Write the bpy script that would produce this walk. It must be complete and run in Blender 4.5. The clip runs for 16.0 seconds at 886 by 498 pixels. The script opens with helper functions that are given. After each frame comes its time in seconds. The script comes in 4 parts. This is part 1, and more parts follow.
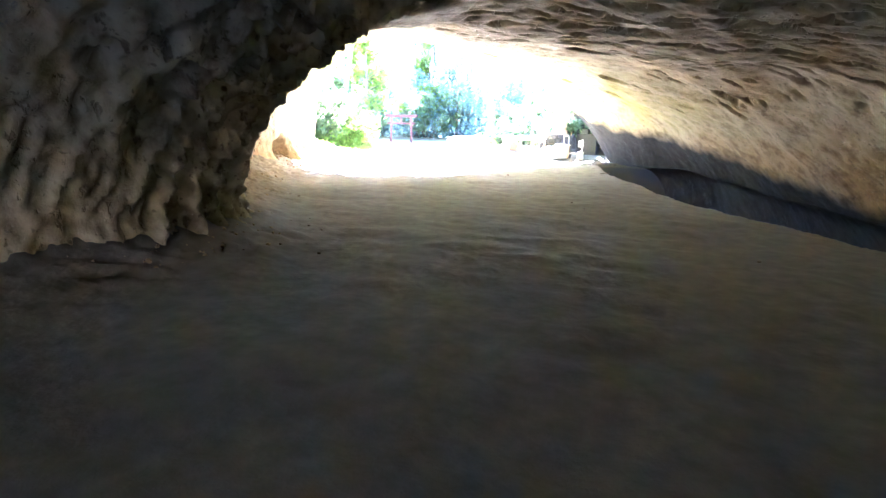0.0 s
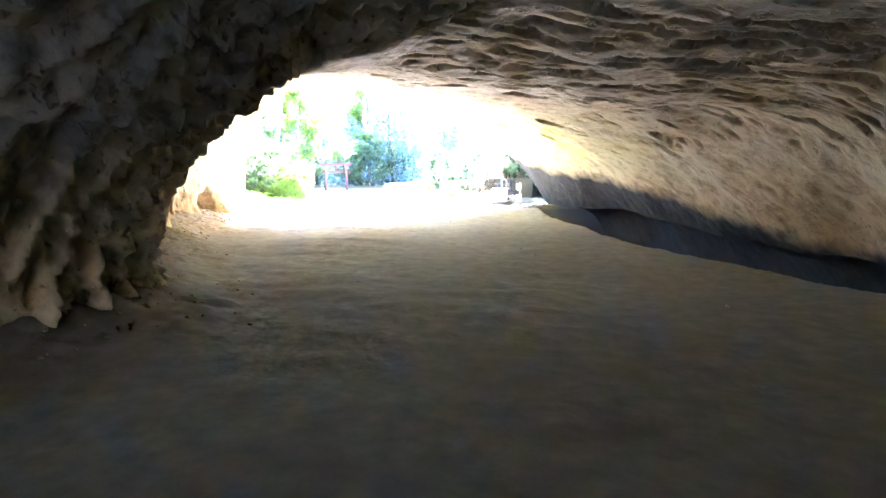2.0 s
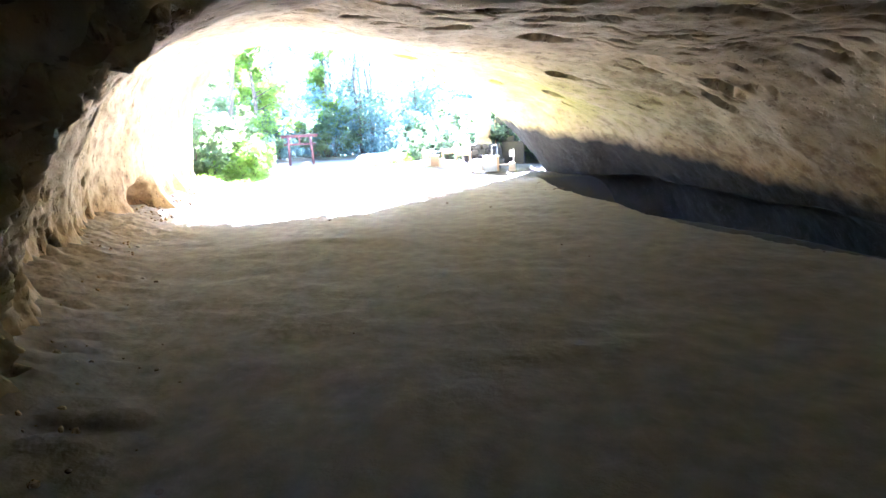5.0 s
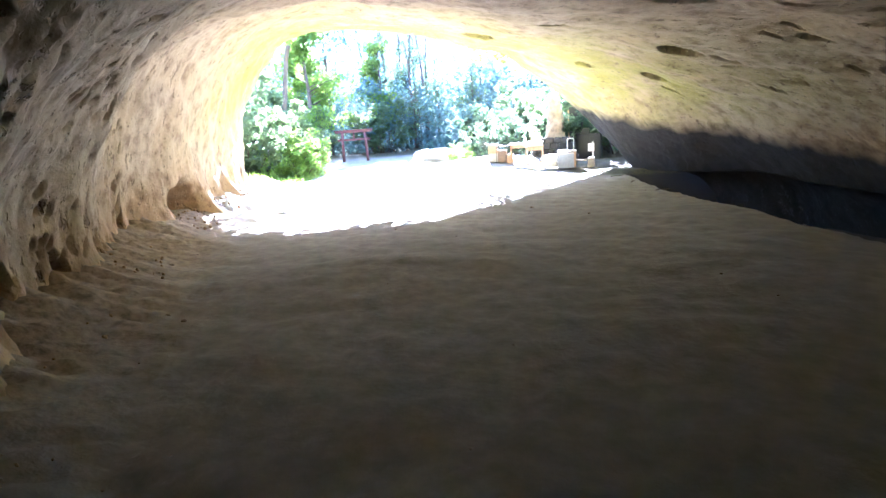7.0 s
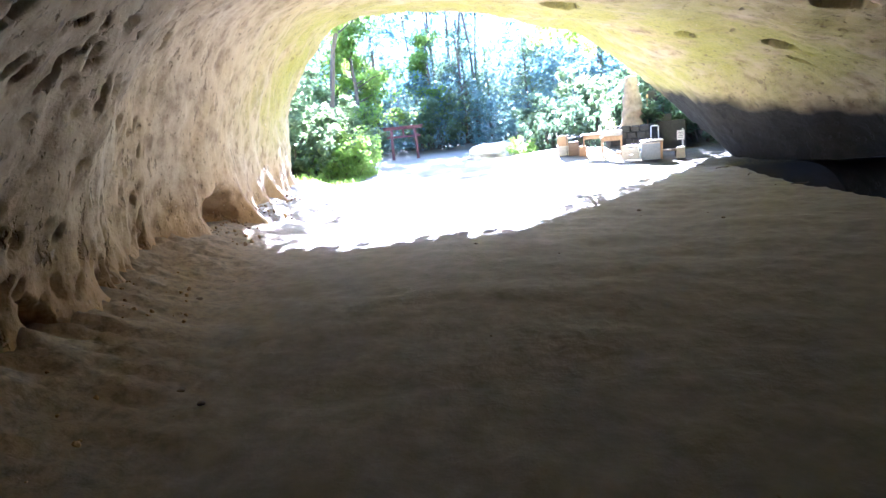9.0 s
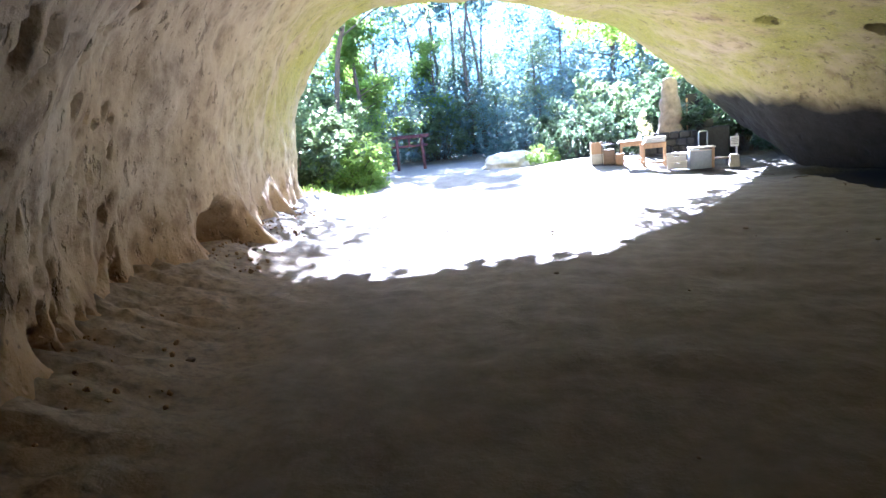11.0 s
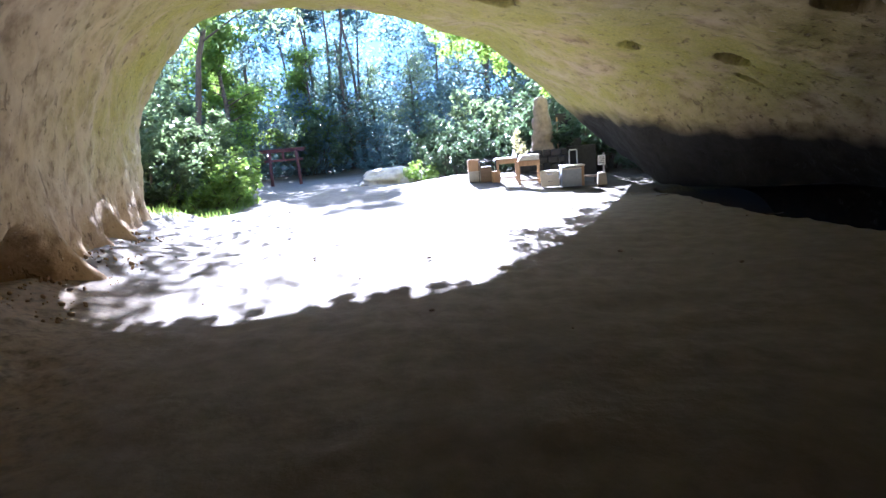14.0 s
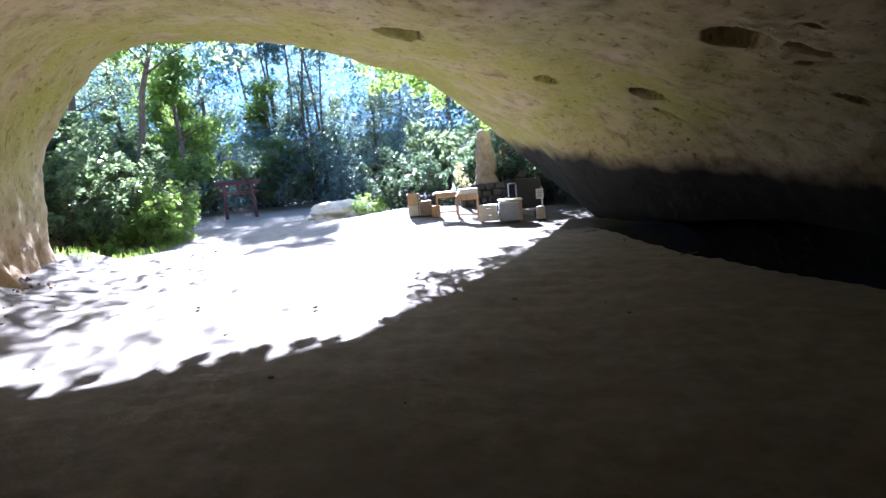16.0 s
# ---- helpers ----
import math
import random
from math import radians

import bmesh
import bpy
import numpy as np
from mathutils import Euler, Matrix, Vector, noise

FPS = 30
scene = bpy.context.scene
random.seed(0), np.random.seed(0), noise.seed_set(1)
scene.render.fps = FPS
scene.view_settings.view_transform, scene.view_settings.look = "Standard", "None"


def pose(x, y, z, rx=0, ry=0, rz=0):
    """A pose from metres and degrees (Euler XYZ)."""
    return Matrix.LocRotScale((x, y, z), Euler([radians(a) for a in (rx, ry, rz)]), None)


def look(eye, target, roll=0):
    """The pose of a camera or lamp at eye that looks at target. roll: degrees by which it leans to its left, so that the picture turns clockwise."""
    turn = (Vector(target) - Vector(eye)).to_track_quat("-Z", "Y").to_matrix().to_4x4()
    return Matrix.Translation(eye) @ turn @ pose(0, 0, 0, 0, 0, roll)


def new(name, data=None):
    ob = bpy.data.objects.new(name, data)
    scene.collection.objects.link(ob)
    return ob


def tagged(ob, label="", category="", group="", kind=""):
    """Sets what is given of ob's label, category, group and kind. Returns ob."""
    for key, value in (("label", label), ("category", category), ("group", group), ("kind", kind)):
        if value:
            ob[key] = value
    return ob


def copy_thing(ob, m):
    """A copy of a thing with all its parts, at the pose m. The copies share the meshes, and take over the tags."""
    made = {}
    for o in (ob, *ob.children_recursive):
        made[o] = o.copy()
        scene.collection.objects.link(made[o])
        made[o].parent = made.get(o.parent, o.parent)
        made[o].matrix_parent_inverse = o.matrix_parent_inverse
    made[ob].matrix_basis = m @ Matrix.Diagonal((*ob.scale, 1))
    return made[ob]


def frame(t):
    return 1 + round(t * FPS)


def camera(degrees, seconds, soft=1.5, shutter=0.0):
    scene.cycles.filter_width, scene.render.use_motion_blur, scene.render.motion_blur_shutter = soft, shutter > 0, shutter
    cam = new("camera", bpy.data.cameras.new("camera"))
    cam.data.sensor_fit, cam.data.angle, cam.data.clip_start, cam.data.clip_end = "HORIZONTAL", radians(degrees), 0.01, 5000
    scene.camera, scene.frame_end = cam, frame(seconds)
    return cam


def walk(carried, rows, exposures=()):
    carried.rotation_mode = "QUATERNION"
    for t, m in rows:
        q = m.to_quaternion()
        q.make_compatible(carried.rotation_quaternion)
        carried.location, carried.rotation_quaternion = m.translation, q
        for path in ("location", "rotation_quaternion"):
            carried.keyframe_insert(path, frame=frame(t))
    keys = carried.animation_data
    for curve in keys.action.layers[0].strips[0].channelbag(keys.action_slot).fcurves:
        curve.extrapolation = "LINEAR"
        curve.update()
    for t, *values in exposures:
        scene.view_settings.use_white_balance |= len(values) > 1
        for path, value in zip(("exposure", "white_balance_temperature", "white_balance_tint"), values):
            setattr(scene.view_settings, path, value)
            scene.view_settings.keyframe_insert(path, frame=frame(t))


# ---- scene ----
cam = camera(77.4, 16.0)
PATH = [
    (0, (4.097, -2.434, 1.516), (3.428, -0.606, 1.056), 1.3),
    (0.5, (4.11, -2.497, 1.502), (3.501, -0.627, 1.139), 1.7),
    (1, (3.96, -2.439, 1.507), (3.405, -0.545, 1.186), 2.1),
    (1.5, (3.841, -2.252, 1.527), (3.353, -0.337, 1.217), 1.7),
    (2, (3.772, -1.844, 1.526), (3.303, 0.077, 1.226), -0.3),
    (2.5, (3.57, -1.404, 1.526), (3.12, 0.511, 1.166), -1.8),
    (3, (3.434, -0.972, 1.537), (3.012, 0.941, 1.134), -2.8),
    (5.5, (2.323, 1.148, 1.67), (1.959, 3.068, 1.24), -3.1),
    (6, (2.084, 1.624, 1.661), (1.637, 3.527, 1.24), -4.2),
    (6.5, (1.836, 2.037, 1.636), (1.327, 3.923, 1.209), -4.2),
    (7, (1.601, 2.423, 1.631), (1.062, 4.299, 1.194), -3.9),
    (7.5, (1.349, 2.815, 1.624), (0.773, 4.683, 1.205), -4.2),
    (8, (1.085, 3.195, 1.6), (0.499, 5.061, 1.182), -4.3),
    (8.5, (0.876, 3.559, 1.565), (0.249, 5.408, 1.132), -5.3),
    (9, (0.535, 4.049, 1.564), (-0.162, 5.872, 1.127), -5.9),
    (11.5, (-1.036, 5.623, 1.436), (-1.697, 7.472, 1.054), -5.8),
    (12, (-1.201, 5.768, 1.481), (-1.605, 7.686, 1.079), -6.5),
    (12.5, (-1.17, 5.831, 1.491), (-1.493, 7.761, 1.079), -7.4),
    (13, (-1.03, 5.875, 1.488), (-1.36, 7.805, 1.081), -7.5),
    (13.5, (-0.905, 5.927, 1.499), (-1.194, 7.868, 1.11), -6.6),
    (14, (-0.782, 6.149, 1.489), (-1.056, 8.091, 1.101), -4.9),
    (14.5, (-0.42, 6.298, 1.541), (-0.727, 8.239, 1.169), -4.6),
    (15, (-0.017, 6.411, 1.543), (-0.362, 8.356, 1.224), -5.8),
    (15.5, (0.145, 6.582, 1.493), (-0.126, 8.541, 1.192), -6.0),
    (16, (0.263, 6.787, 1.534), (0.068, 8.755, 1.238), -5.2),
]
walk(cam, [(t, look(eye, target, roll)) for t, eye, target, roll in PATH],
     [(0.0, 7.55, 5050, 24), (3.0, 7.65, 5100, 25), (5.5, 6.55, 5000, 25), (9.0, 5.2, 4850, 26), (12.5, 3.9, 4900, 26), (16.0, 3.3, 5050, 26)])

# ---- world, sun, exposure ----
SUN_DIR = Vector((-0.231, 0.835, 0.517)).normalized()
world = bpy.data.worlds.new("sky_world")
scene.world = world
world.use_nodes = True
wn = world.node_tree.nodes
sky = wn.new("ShaderNodeTexSky")
sky.sky_type = "NISHITA"
sky.sun_disc = False
sky.sun_elevation = math.asin(SUN_DIR.z)
sky.sun_rotation = math.atan2(SUN_DIR.x, SUN_DIR.y)
wn["Background"].inputs["Strength"].default_value = 0.065
world.node_tree.links.new(sky.outputs["Color"], wn["Background"].inputs["Color"])
sun_data = bpy.data.lights.new("sun", "SUN")
sun_data.energy, sun_data.angle, sun_data.color = 5.0, radians(0.5), (1.0, 0.95, 0.86)
sun = new("sun", sun_data)
sun.matrix_world = look(SUN_DIR * 60, (0, 0, 0))


# ---- materials ----
class Nodes:
    """A small builder of node materials."""

    def __init__(self, name):
        self.m = bpy.data.materials.new(name)
        self.m.use_nodes = True
        self.t = self.m.node_tree
        self.b = self.t.nodes["Principled BSDF"]
        self.out = self.t.nodes["Material Output"]

    def put(self, kind, **props):
        n = self.t.nodes.new(kind)
        for key, value in props.items():
            if key in n.inputs:
                n.inputs[key].default_value = value
        return n

    def link(self, a, b):
        self.t.links.new(a, b)

    def coords(self, scale=(1, 1, 1)):
        c = self.t.nodes.new("ShaderNodeNewGeometry")
        mp = self.t.nodes.new("ShaderNodeMapping")
        mp.inputs["Scale"].default_value = scale
        self.link(c.outputs["Position"], mp.inputs["Vector"])
        return mp.outputs["Vector"]

    def noise(self, vec, scale, detail=4, rough=0.55):
        n = self.put("ShaderNodeTexNoise", Scale=scale, Detail=detail, Roughness=rough)
        self.link(vec, n.inputs["Vector"])
        return n.outputs["Fac"]

    def voronoi(self, vec, scale):
        n = self.put("ShaderNodeTexVoronoi", Scale=scale)
        self.link(vec, n.inputs["Vector"])
        return n.outputs["Distance"]

    def ramp(self, fac, stops):
        n = self.t.nodes.new("ShaderNodeValToRGB")
        e = n.color_ramp.elements
        while len(e) < len(stops):
            e.new(0.5)
        for el, (p, c) in zip(e, stops):
            el.position = p
            el.color = (*c, 1) if len(c) == 3 else c
        self.link(fac, n.inputs["Fac"])
        return n.outputs["Color"]

    def mask(self, fac, lo, hi):
        n = self.put("ShaderNodeMapRange")
        n.inputs["From Min"].default_value, n.inputs["From Max"].default_value = lo, hi
        self.link(fac, n.inputs["Value"])
        return n.outputs["Result"]

    def math(self, op, a, b):
        n = self.t.nodes.new("ShaderNodeMath")
        n.operation = op
        for i, v in enumerate((a, b)):
            if isinstance(v, (int, float)):
                n.inputs[i].default_value = v
            else:
                self.link(v, n.inputs[i])
        return n.outputs["Value"]

    def mix(self, fac, a, b, blend="MIX"):
        n = self.t.nodes.new("ShaderNodeMix")
        n.data_type, n.blend_type = "RGBA", blend
        for i, v in ((0, fac), (6, a), (7, b)):
            if isinstance(v, (int, float)):
                n.inputs[i].default_value = v
            elif isinstance(v, tuple):
                n.inputs[i].default_value = (*v, 1)
            else:
                self.link(v, n.inputs[i])
        return n.outputs[2]

    def bump(self, height, strength, distance, normal=None):
        n = self.put("ShaderNodeBump", Strength=strength, Distance=distance)
        self.link(height, n.inputs["Height"])
        if normal:
            self.link(normal, n.inputs["Normal"])
        return n.outputs["Normal"]

    def done(self, color, rough=0.9, normal=None, metal=0.0):
        if isinstance(color, tuple):
            self.b.inputs["Base Color"].default_value = (*color, 1)
        else:
            self.link(color, self.b.inputs["Base Color"])
        if isinstance(rough, float):
            self.b.inputs["Roughness"].default_value = rough
        else:
            self.link(rough, self.b.inputs["Roughness"])
        self.b.inputs["Metallic"].default_value = metal
        if normal:
            self.link(normal, self.b.inputs["Normal"])
        return self.m


def rock_material(name, light, dark):
    n = Nodes(name)
    p = n.coords()
    big = n.noise(p, 0.55, 3)
    mid = n.noise(p, 3.2, 5, 0.6)
    fine = n.noise(p, 26, 5, 0.65)
    col = n.ramp(mid, [(0.3, dark), (0.52, light), (0.75, tuple(min(1, c * 1.18) for c in light))])
    col = n.mix(n.mask(big, 0.35, 0.7), col, n.mix(1.0, col, (0.93, 0.86, 0.68), "MULTIPLY"))
    sep = n.t.nodes.new("ShaderNodeSeparateXYZ")
    n.link(p, sep.inputs[0])
    zone = n.math("MULTIPLY", n.mask(sep.outputs["Y"], 11.0, 16.0), n.mask(sep.outputs["Z"], 0.9, 2.2))
    patch = n.mask(n.math("ADD", n.noise(p, 0.9, 5, 0.65), n.math("MULTIPLY", fine, 0.12)), 0.36, 0.62)
    col = n.mix(n.math("MULTIPLY", n.math("MULTIPLY", zone, patch), 0.88), col, n.ramp(fine, [(0.3, (0.2, 0.2, 0.03)), (0.65, (0.36, 0.34, 0.06))]))
    # rusty lower beds of the wall
    rust = n.math("MULTIPLY", n.mask(n.math("ADD", sep.outputs["Z"], n.math("MULTIPLY", mid, 0.9)), 1.75, 0.9), n.mask(sep.outputs["Y"], 4.0, 6.5))
    col = n.mix(n.math("MULTIPLY", rust, 0.7), col, n.mix(1.0, col, (0.92, 0.72, 0.5), "MULTIPLY"))
    pale = n.mask(n.noise(p, 11, 2), 0.69, 0.73)
    col = n.mix(n.math("MULTIPLY", pale, 0.6), col, (0.46, 0.39, 0.27))
    speck = n.mask(n.noise(n.coords((0.75, 1.2, 1.0)), 13, 3, 0.5), 0.65, 0.7)
    col = n.mix(n.math("MULTIPLY", speck, 0.6), col, tuple(c * 0.4 for c in dark))
    # grey weathered blotches on the flaked inner roof
    blotch = n.mask(n.math("ADD", n.noise(n.coords((0.8, 1.5, 1.0)), 2.3, 6, 0.68), n.math("MULTIPLY", fine, 0.1)), 0.69, 0.74)
    inside = n.math("MULTIPLY", n.mask(sep.outputs["Y"], 9.5, 6.0), n.mask(sep.outputs["Z"], 1.2, 1.9))
    col = n.mix(n.math("MULTIPLY", n.math("MULTIPLY", blotch, inside), 0.7), col, (0.12, 0.115, 0.105))
    pits = n.mask(n.voronoi(p, 7.5), 0.05, 0.22)
    col = n.mix(n.math("MULTIPLY", n.math("SUBTRACT", 1.0, pits), 0.3), col, dark)
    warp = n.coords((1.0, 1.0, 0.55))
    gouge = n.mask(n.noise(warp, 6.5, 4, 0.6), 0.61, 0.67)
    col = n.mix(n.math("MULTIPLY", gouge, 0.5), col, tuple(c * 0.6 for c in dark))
    # overhang's shade put into the rock colour, low down, rising towards the mouth
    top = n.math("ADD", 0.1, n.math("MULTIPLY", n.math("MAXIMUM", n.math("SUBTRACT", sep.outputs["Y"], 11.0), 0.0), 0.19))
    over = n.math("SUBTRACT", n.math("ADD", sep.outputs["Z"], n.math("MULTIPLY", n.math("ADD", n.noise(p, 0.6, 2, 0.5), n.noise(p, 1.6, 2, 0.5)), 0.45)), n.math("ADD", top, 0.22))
    painted_shade = n.math("MULTIPLY", n.mask(over, 0.3, -0.15), n.math("MULTIPLY", n.mask(sep.outputs["X"], 0.3, 1.2), n.mask(sep.outputs["Y"], 4.5, 7.0)))
    col = n.mix(n.math("MULTIPLY", painted_shade, 0.97), col, n.ramp(mid, [(0.3, (0.004, 0.0045, 0.005)), (0.7, (0.011, 0.011, 0.0105))]))
    b1 = n.bump(fine, 0.5, 0.014)
    b2 = n.bump(pits, 0.4, 0.02, b1)
    b3 = n.bump(n.noise(p, 7, 6, 0.6), 0.5, 0.045, b2)
    b4 = n.bump(n.math("SUBTRACT", 1.0, gouge), 0.7, 0.05, b3)
    return n.done(col, 0.93, b4)


def soil_material():
    n = Nodes("packed_sandy_soil")
    p = n.coords()
    big = n.noise(p, 0.7, 4)
    mid = n.noise(p, 4.5, 5, 0.6)
    fine = n.noise(p, 60, 3, 0.7)
    col = n.ramp(mid, [(0.3, (0.165, 0.148, 0.118)), (0.55, (0.225, 0.203, 0.165)), (0.8, (0.285, 0.26, 0.215))])
    col = n.mix(n.math("MULTIPLY", n.mask(big, 0.42, 0.72), 0.55), col, (0.165, 0.147, 0.116))
    grit = n.mask(n.voronoi(p, 34), 0.06, 0.16)
    col = n.mix(n.math("MULTIPLY", n.math("SUBTRACT", 1.0, grit), 0.35), col, (0.13, 0.1, 0.07))
    sep = n.t.nodes.new("ShaderNodeSeparateXYZ")
    n.link(p, sep.inputs[0])
    # leaf litter away from the trodden path that leads off to the left
    side = n.math("ADD", n.math("ADD", sep.outputs["X"], 4.2), n.math("MULTIPLY", n.math("SUBTRACT", sep.outputs["Y"], 20.0), 0.58))
    side = n.math("ADD", n.math("ABSOLUTE", side, 0.0), n.math("MULTIPLY", big, 2.0))
    far = n.math("MULTIPLY", n.mask(side, 5.2, 6.6), n.mask(sep.outputs["Y"], 17.5, 19.0))
    litter = n.ramp(n.noise(p, 14, 5, 0.7), [(0.3, (0.03, 0.028, 0.016)), (0.6, (0.085, 0.07, 0.035)), (0.8, (0.09, 0.11, 0.04))])
    col = n.mix(n.math("MAXIMUM", far, n.mask(sep.outputs["Y"], 37, 40)), col, litter)
    foot = n.math("ADD", n.math("ADD", sep.outputs["X"], 3.1), n.math("MULTIPLY", n.math("SUBTRACT", sep.outputs["Y"], 5.6), 0.51))
    crumbs = n.math("MULTIPLY", n.mask(n.math("ADD", foot, n.math("MULTIPLY", mid, 1.2)), 2.3, 1.0), n.math("MULTIPLY", n.mask(sep.outputs["Y"], 3.2, 4.6), n.mask(sep.outputs["Y"], 12.6, 11.6)))
    col = n.mix(n.math("MULTIPLY", crumbs, 0.85), col, n.ramp(n.noise(p, 11, 5, 0.65), [(0.32, (0.12, 0.09, 0.055)), (0.52, (0.29, 0.225, 0.14)), (0.75, (0.38, 0.305, 0.2))]))
    # shade of the drop under the overhang, painted into the soil colour
    painted_shade = n.math("MULTIPLY", n.mask(sep.outputs["Z"], -0.09, -0.16), n.mask(sep.outputs["Y"], 24.0, 20.0))
    col = n.mix(painted_shade, col, (0.035, 0.033, 0.028))
    b1 = n.bump(fine, 0.35, 0.008)
    b2 = n.bump(n.noise(p, 9, 4, 0.5), 0.4, 0.03, b1)
    return n.done(col, 0.95, b2)


def leaf_material(name, color, tip, glow=0.45):
    n = Nodes(name)
    info = n.t.nodes.new("ShaderNodeNewGeometry")
    p = n.coords()
    rnd = info.outputs["Random Per Island"]
    col = n.mix(rnd, color, tip)
    col = n.mix(n.math("MULTIPLY", n.noise(p, 1.3, 2), 0.5), col, tuple(c * 0.55 for c in color))
    n.done(col, 0.32)
    tr = n.t.nodes.new("ShaderNodeBsdfTranslucent")
    n.link(n.mix(0.6, n.mix(1.0, col, (1.0, 1.0, 0.75), "MULTIPLY"), n.mix(1.0, col, (1.9, 2.05, 1.75), "MULTIPLY")), tr.inputs["Color"])
    mx = n.t.nodes.new("ShaderNodeMixShader")
    mx.inputs[0].default_value = glow
    n.link(n.b.outputs[0], mx.inputs[1])
    n.link(tr.outputs[0], mx.inputs[2])
    n.link(mx.outputs[0], n.out.inputs["Surface"])
    return n.m


def simple_material(name, color, rough=0.6, vary=0.18, scale=9.0, bump=0.15, metal=0.0, stretch=(1, 1, 1)):
    n = Nodes(name)
    p = n.coords(stretch)
    f = n.noise(p, scale, 5, 0.6)
    f2 = n.noise(p, scale * 0.16, 3)
    lo, hi = tuple(c * (1 - vary) for c in color), tuple(min(1, c * (1 + vary)) for c in color)
    col = n.ramp(f, [(0.3, lo), (0.7, hi)])
    col = n.mix(n.math("MULTIPLY", n.mask(f2, 0.5, 0.72), 0.35), col, tuple(c * 0.6 for c in color))
    return n.done(col, rough, n.bump(f, bump, 0.01), metal)


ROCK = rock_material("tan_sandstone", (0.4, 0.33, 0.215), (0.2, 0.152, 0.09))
SOIL = soil_material()
BARK = simple_material("bark", (0.13, 0.1, 0.075), 0.9, 0.35, 14, 0.6, stretch=(1, 1, 0.25))
LEAF_DARK = leaf_material("evergreen_leaf", (0.07, 0.11, 0.06), (0.115, 0.155, 0.09), 0.5)
LEAF_MID = leaf_material("broad_leaf", (0.12, 0.165, 0.08), (0.18, 0.215, 0.12), 0.65)
# leaf green shifted pale and blue to carry the wood's haze
LEAF_HAZED = leaf_material("hazed_leaf", (0.11, 0.165, 0.175), (0.17, 0.23, 0.24), 0.7)
LEAF_PALE = leaf_material("dry_pale_leaf", (0.42, 0.38, 0.2), (0.55, 0.5, 0.3), 0.4)
LEAF_BRIGHT = leaf_material("young_leaf", (0.16, 0.25, 0.05), (0.28, 0.34, 0.08), 0.68)


# ---- helpers of the build ----
def part(name, bm, material, parent=None, label="", smooth=False):
    me = bpy.data.meshes.new(name)
    bm.to_mesh(me)
    bm.free()
    me.materials.append(material)
    if smooth:
        me.polygons.foreach_set("use_smooth", [True] * len(me.polygons))
    ob = new(name, me)
    if parent:
        ob.parent = parent
    if label:
        ob["label"] = label
    return ob


def thing(name, m, label, category, group="", kind=""):
    ob = new(name)
    ob.matrix_world = m
    return tagged(ob, label, category, group, kind)


def curve_of(ys, vs):
    ys, vs = np.array(ys, float), np.array(vs, float)

    def f(y):
        # smoothed linear interpolation
        return (np.interp(y - 0.35, ys, vs) + 2 * np.interp(y, ys, vs) + np.interp(y + 0.35, ys, vs)) / 4
    return f


def smooth01(v):
    v = np.clip(v, 0, 1)
    return v * v * (3 - 2 * v)


def grid_mesh(name, pts, material, keep=None):
    """A smooth sheet through an array of rows x columns x 3."""
    r, c = pts.shape[:2]
    me = bpy.data.meshes.new(name)
    idx = np.arange(r * c).reshape(r, c)
    q = np.stack([idx[:-1, :-1], idx[:-1, 1:], idx[1:, 1:], idx[1:, :-1]], -1).reshape(-1, 4)
    if keep is not None:
        q = q[keep.reshape(-1)]
    me.from_pydata(pts.reshape(-1, 3).tolist(), [], q.tolist())
    me.polygons.foreach_set("use_smooth", [True] * len(me.polygons))
    me.materials.append(material)
    me.update()
    return new(name, me)


# ---- plan of the cave ----
left_x = curve_of([-9, -4, 0, 0.7, 1.6, 2.4, 2.95, 3.5, 4.5, 5.6, 7.4, 9.0, 10.6, 12, 13.8, 15, 17, 18.5],
                  [-4.4, -3.8, -1.75, -1.3, -0.88, -0.78, -0.7, -1.1, -2.0, -3.1, -4.0, -5.4, -5.95, -6.35, -7.2, -7.9, -8.5, -8.8])
apex_x = curve_of([-9, 0, 3, 6.5, 11, 14, 17, 22], [3.2, 3.2, 2.8, 1.0, -2.6, -4.0, -5.2, -5.4])
apex_z = curve_of([-9, 0, 1.8, 3, 4.5, 6.5, 11, 14, 17, 18.5, 22], [2.85, 2.78, 2.76, 2.83, 2.92, 3.07, 3.75, 4.05, 4.4, 4.6, 4.65])
lip_x = curve_of([-9, 0, 5, 8, 11, 14, 17, 18.5, 20, 22.5], [10, 9.5, 8.9, 9.6, 8.3, 7.0, 5.2, 3.7, 2.6, 2.3])
lip_z = curve_of([-9, 3, 5, 8, 11, 14, 17, 19, 20, 22], [0.0, 0.0, -0.2, -0.4, -0.35, -0.2, 0.0, 0.0, -0.05, -0.1])
boxy = curve_of([-9, 2, 5, 8, 22], [1.0, 1.0, 0.95, 0.62, 0.66])
edge_x = curve_of([-9, 3, 5.5, 6.7, 8, 9.5, 11.6, 13.8, 16.4, 19, 20, 26], [9.6, 8.8, 7.5, 6.6, 5.75, 4.8, 4.05, 3.3, 2.65, 2.2, 2.05, 3.2])


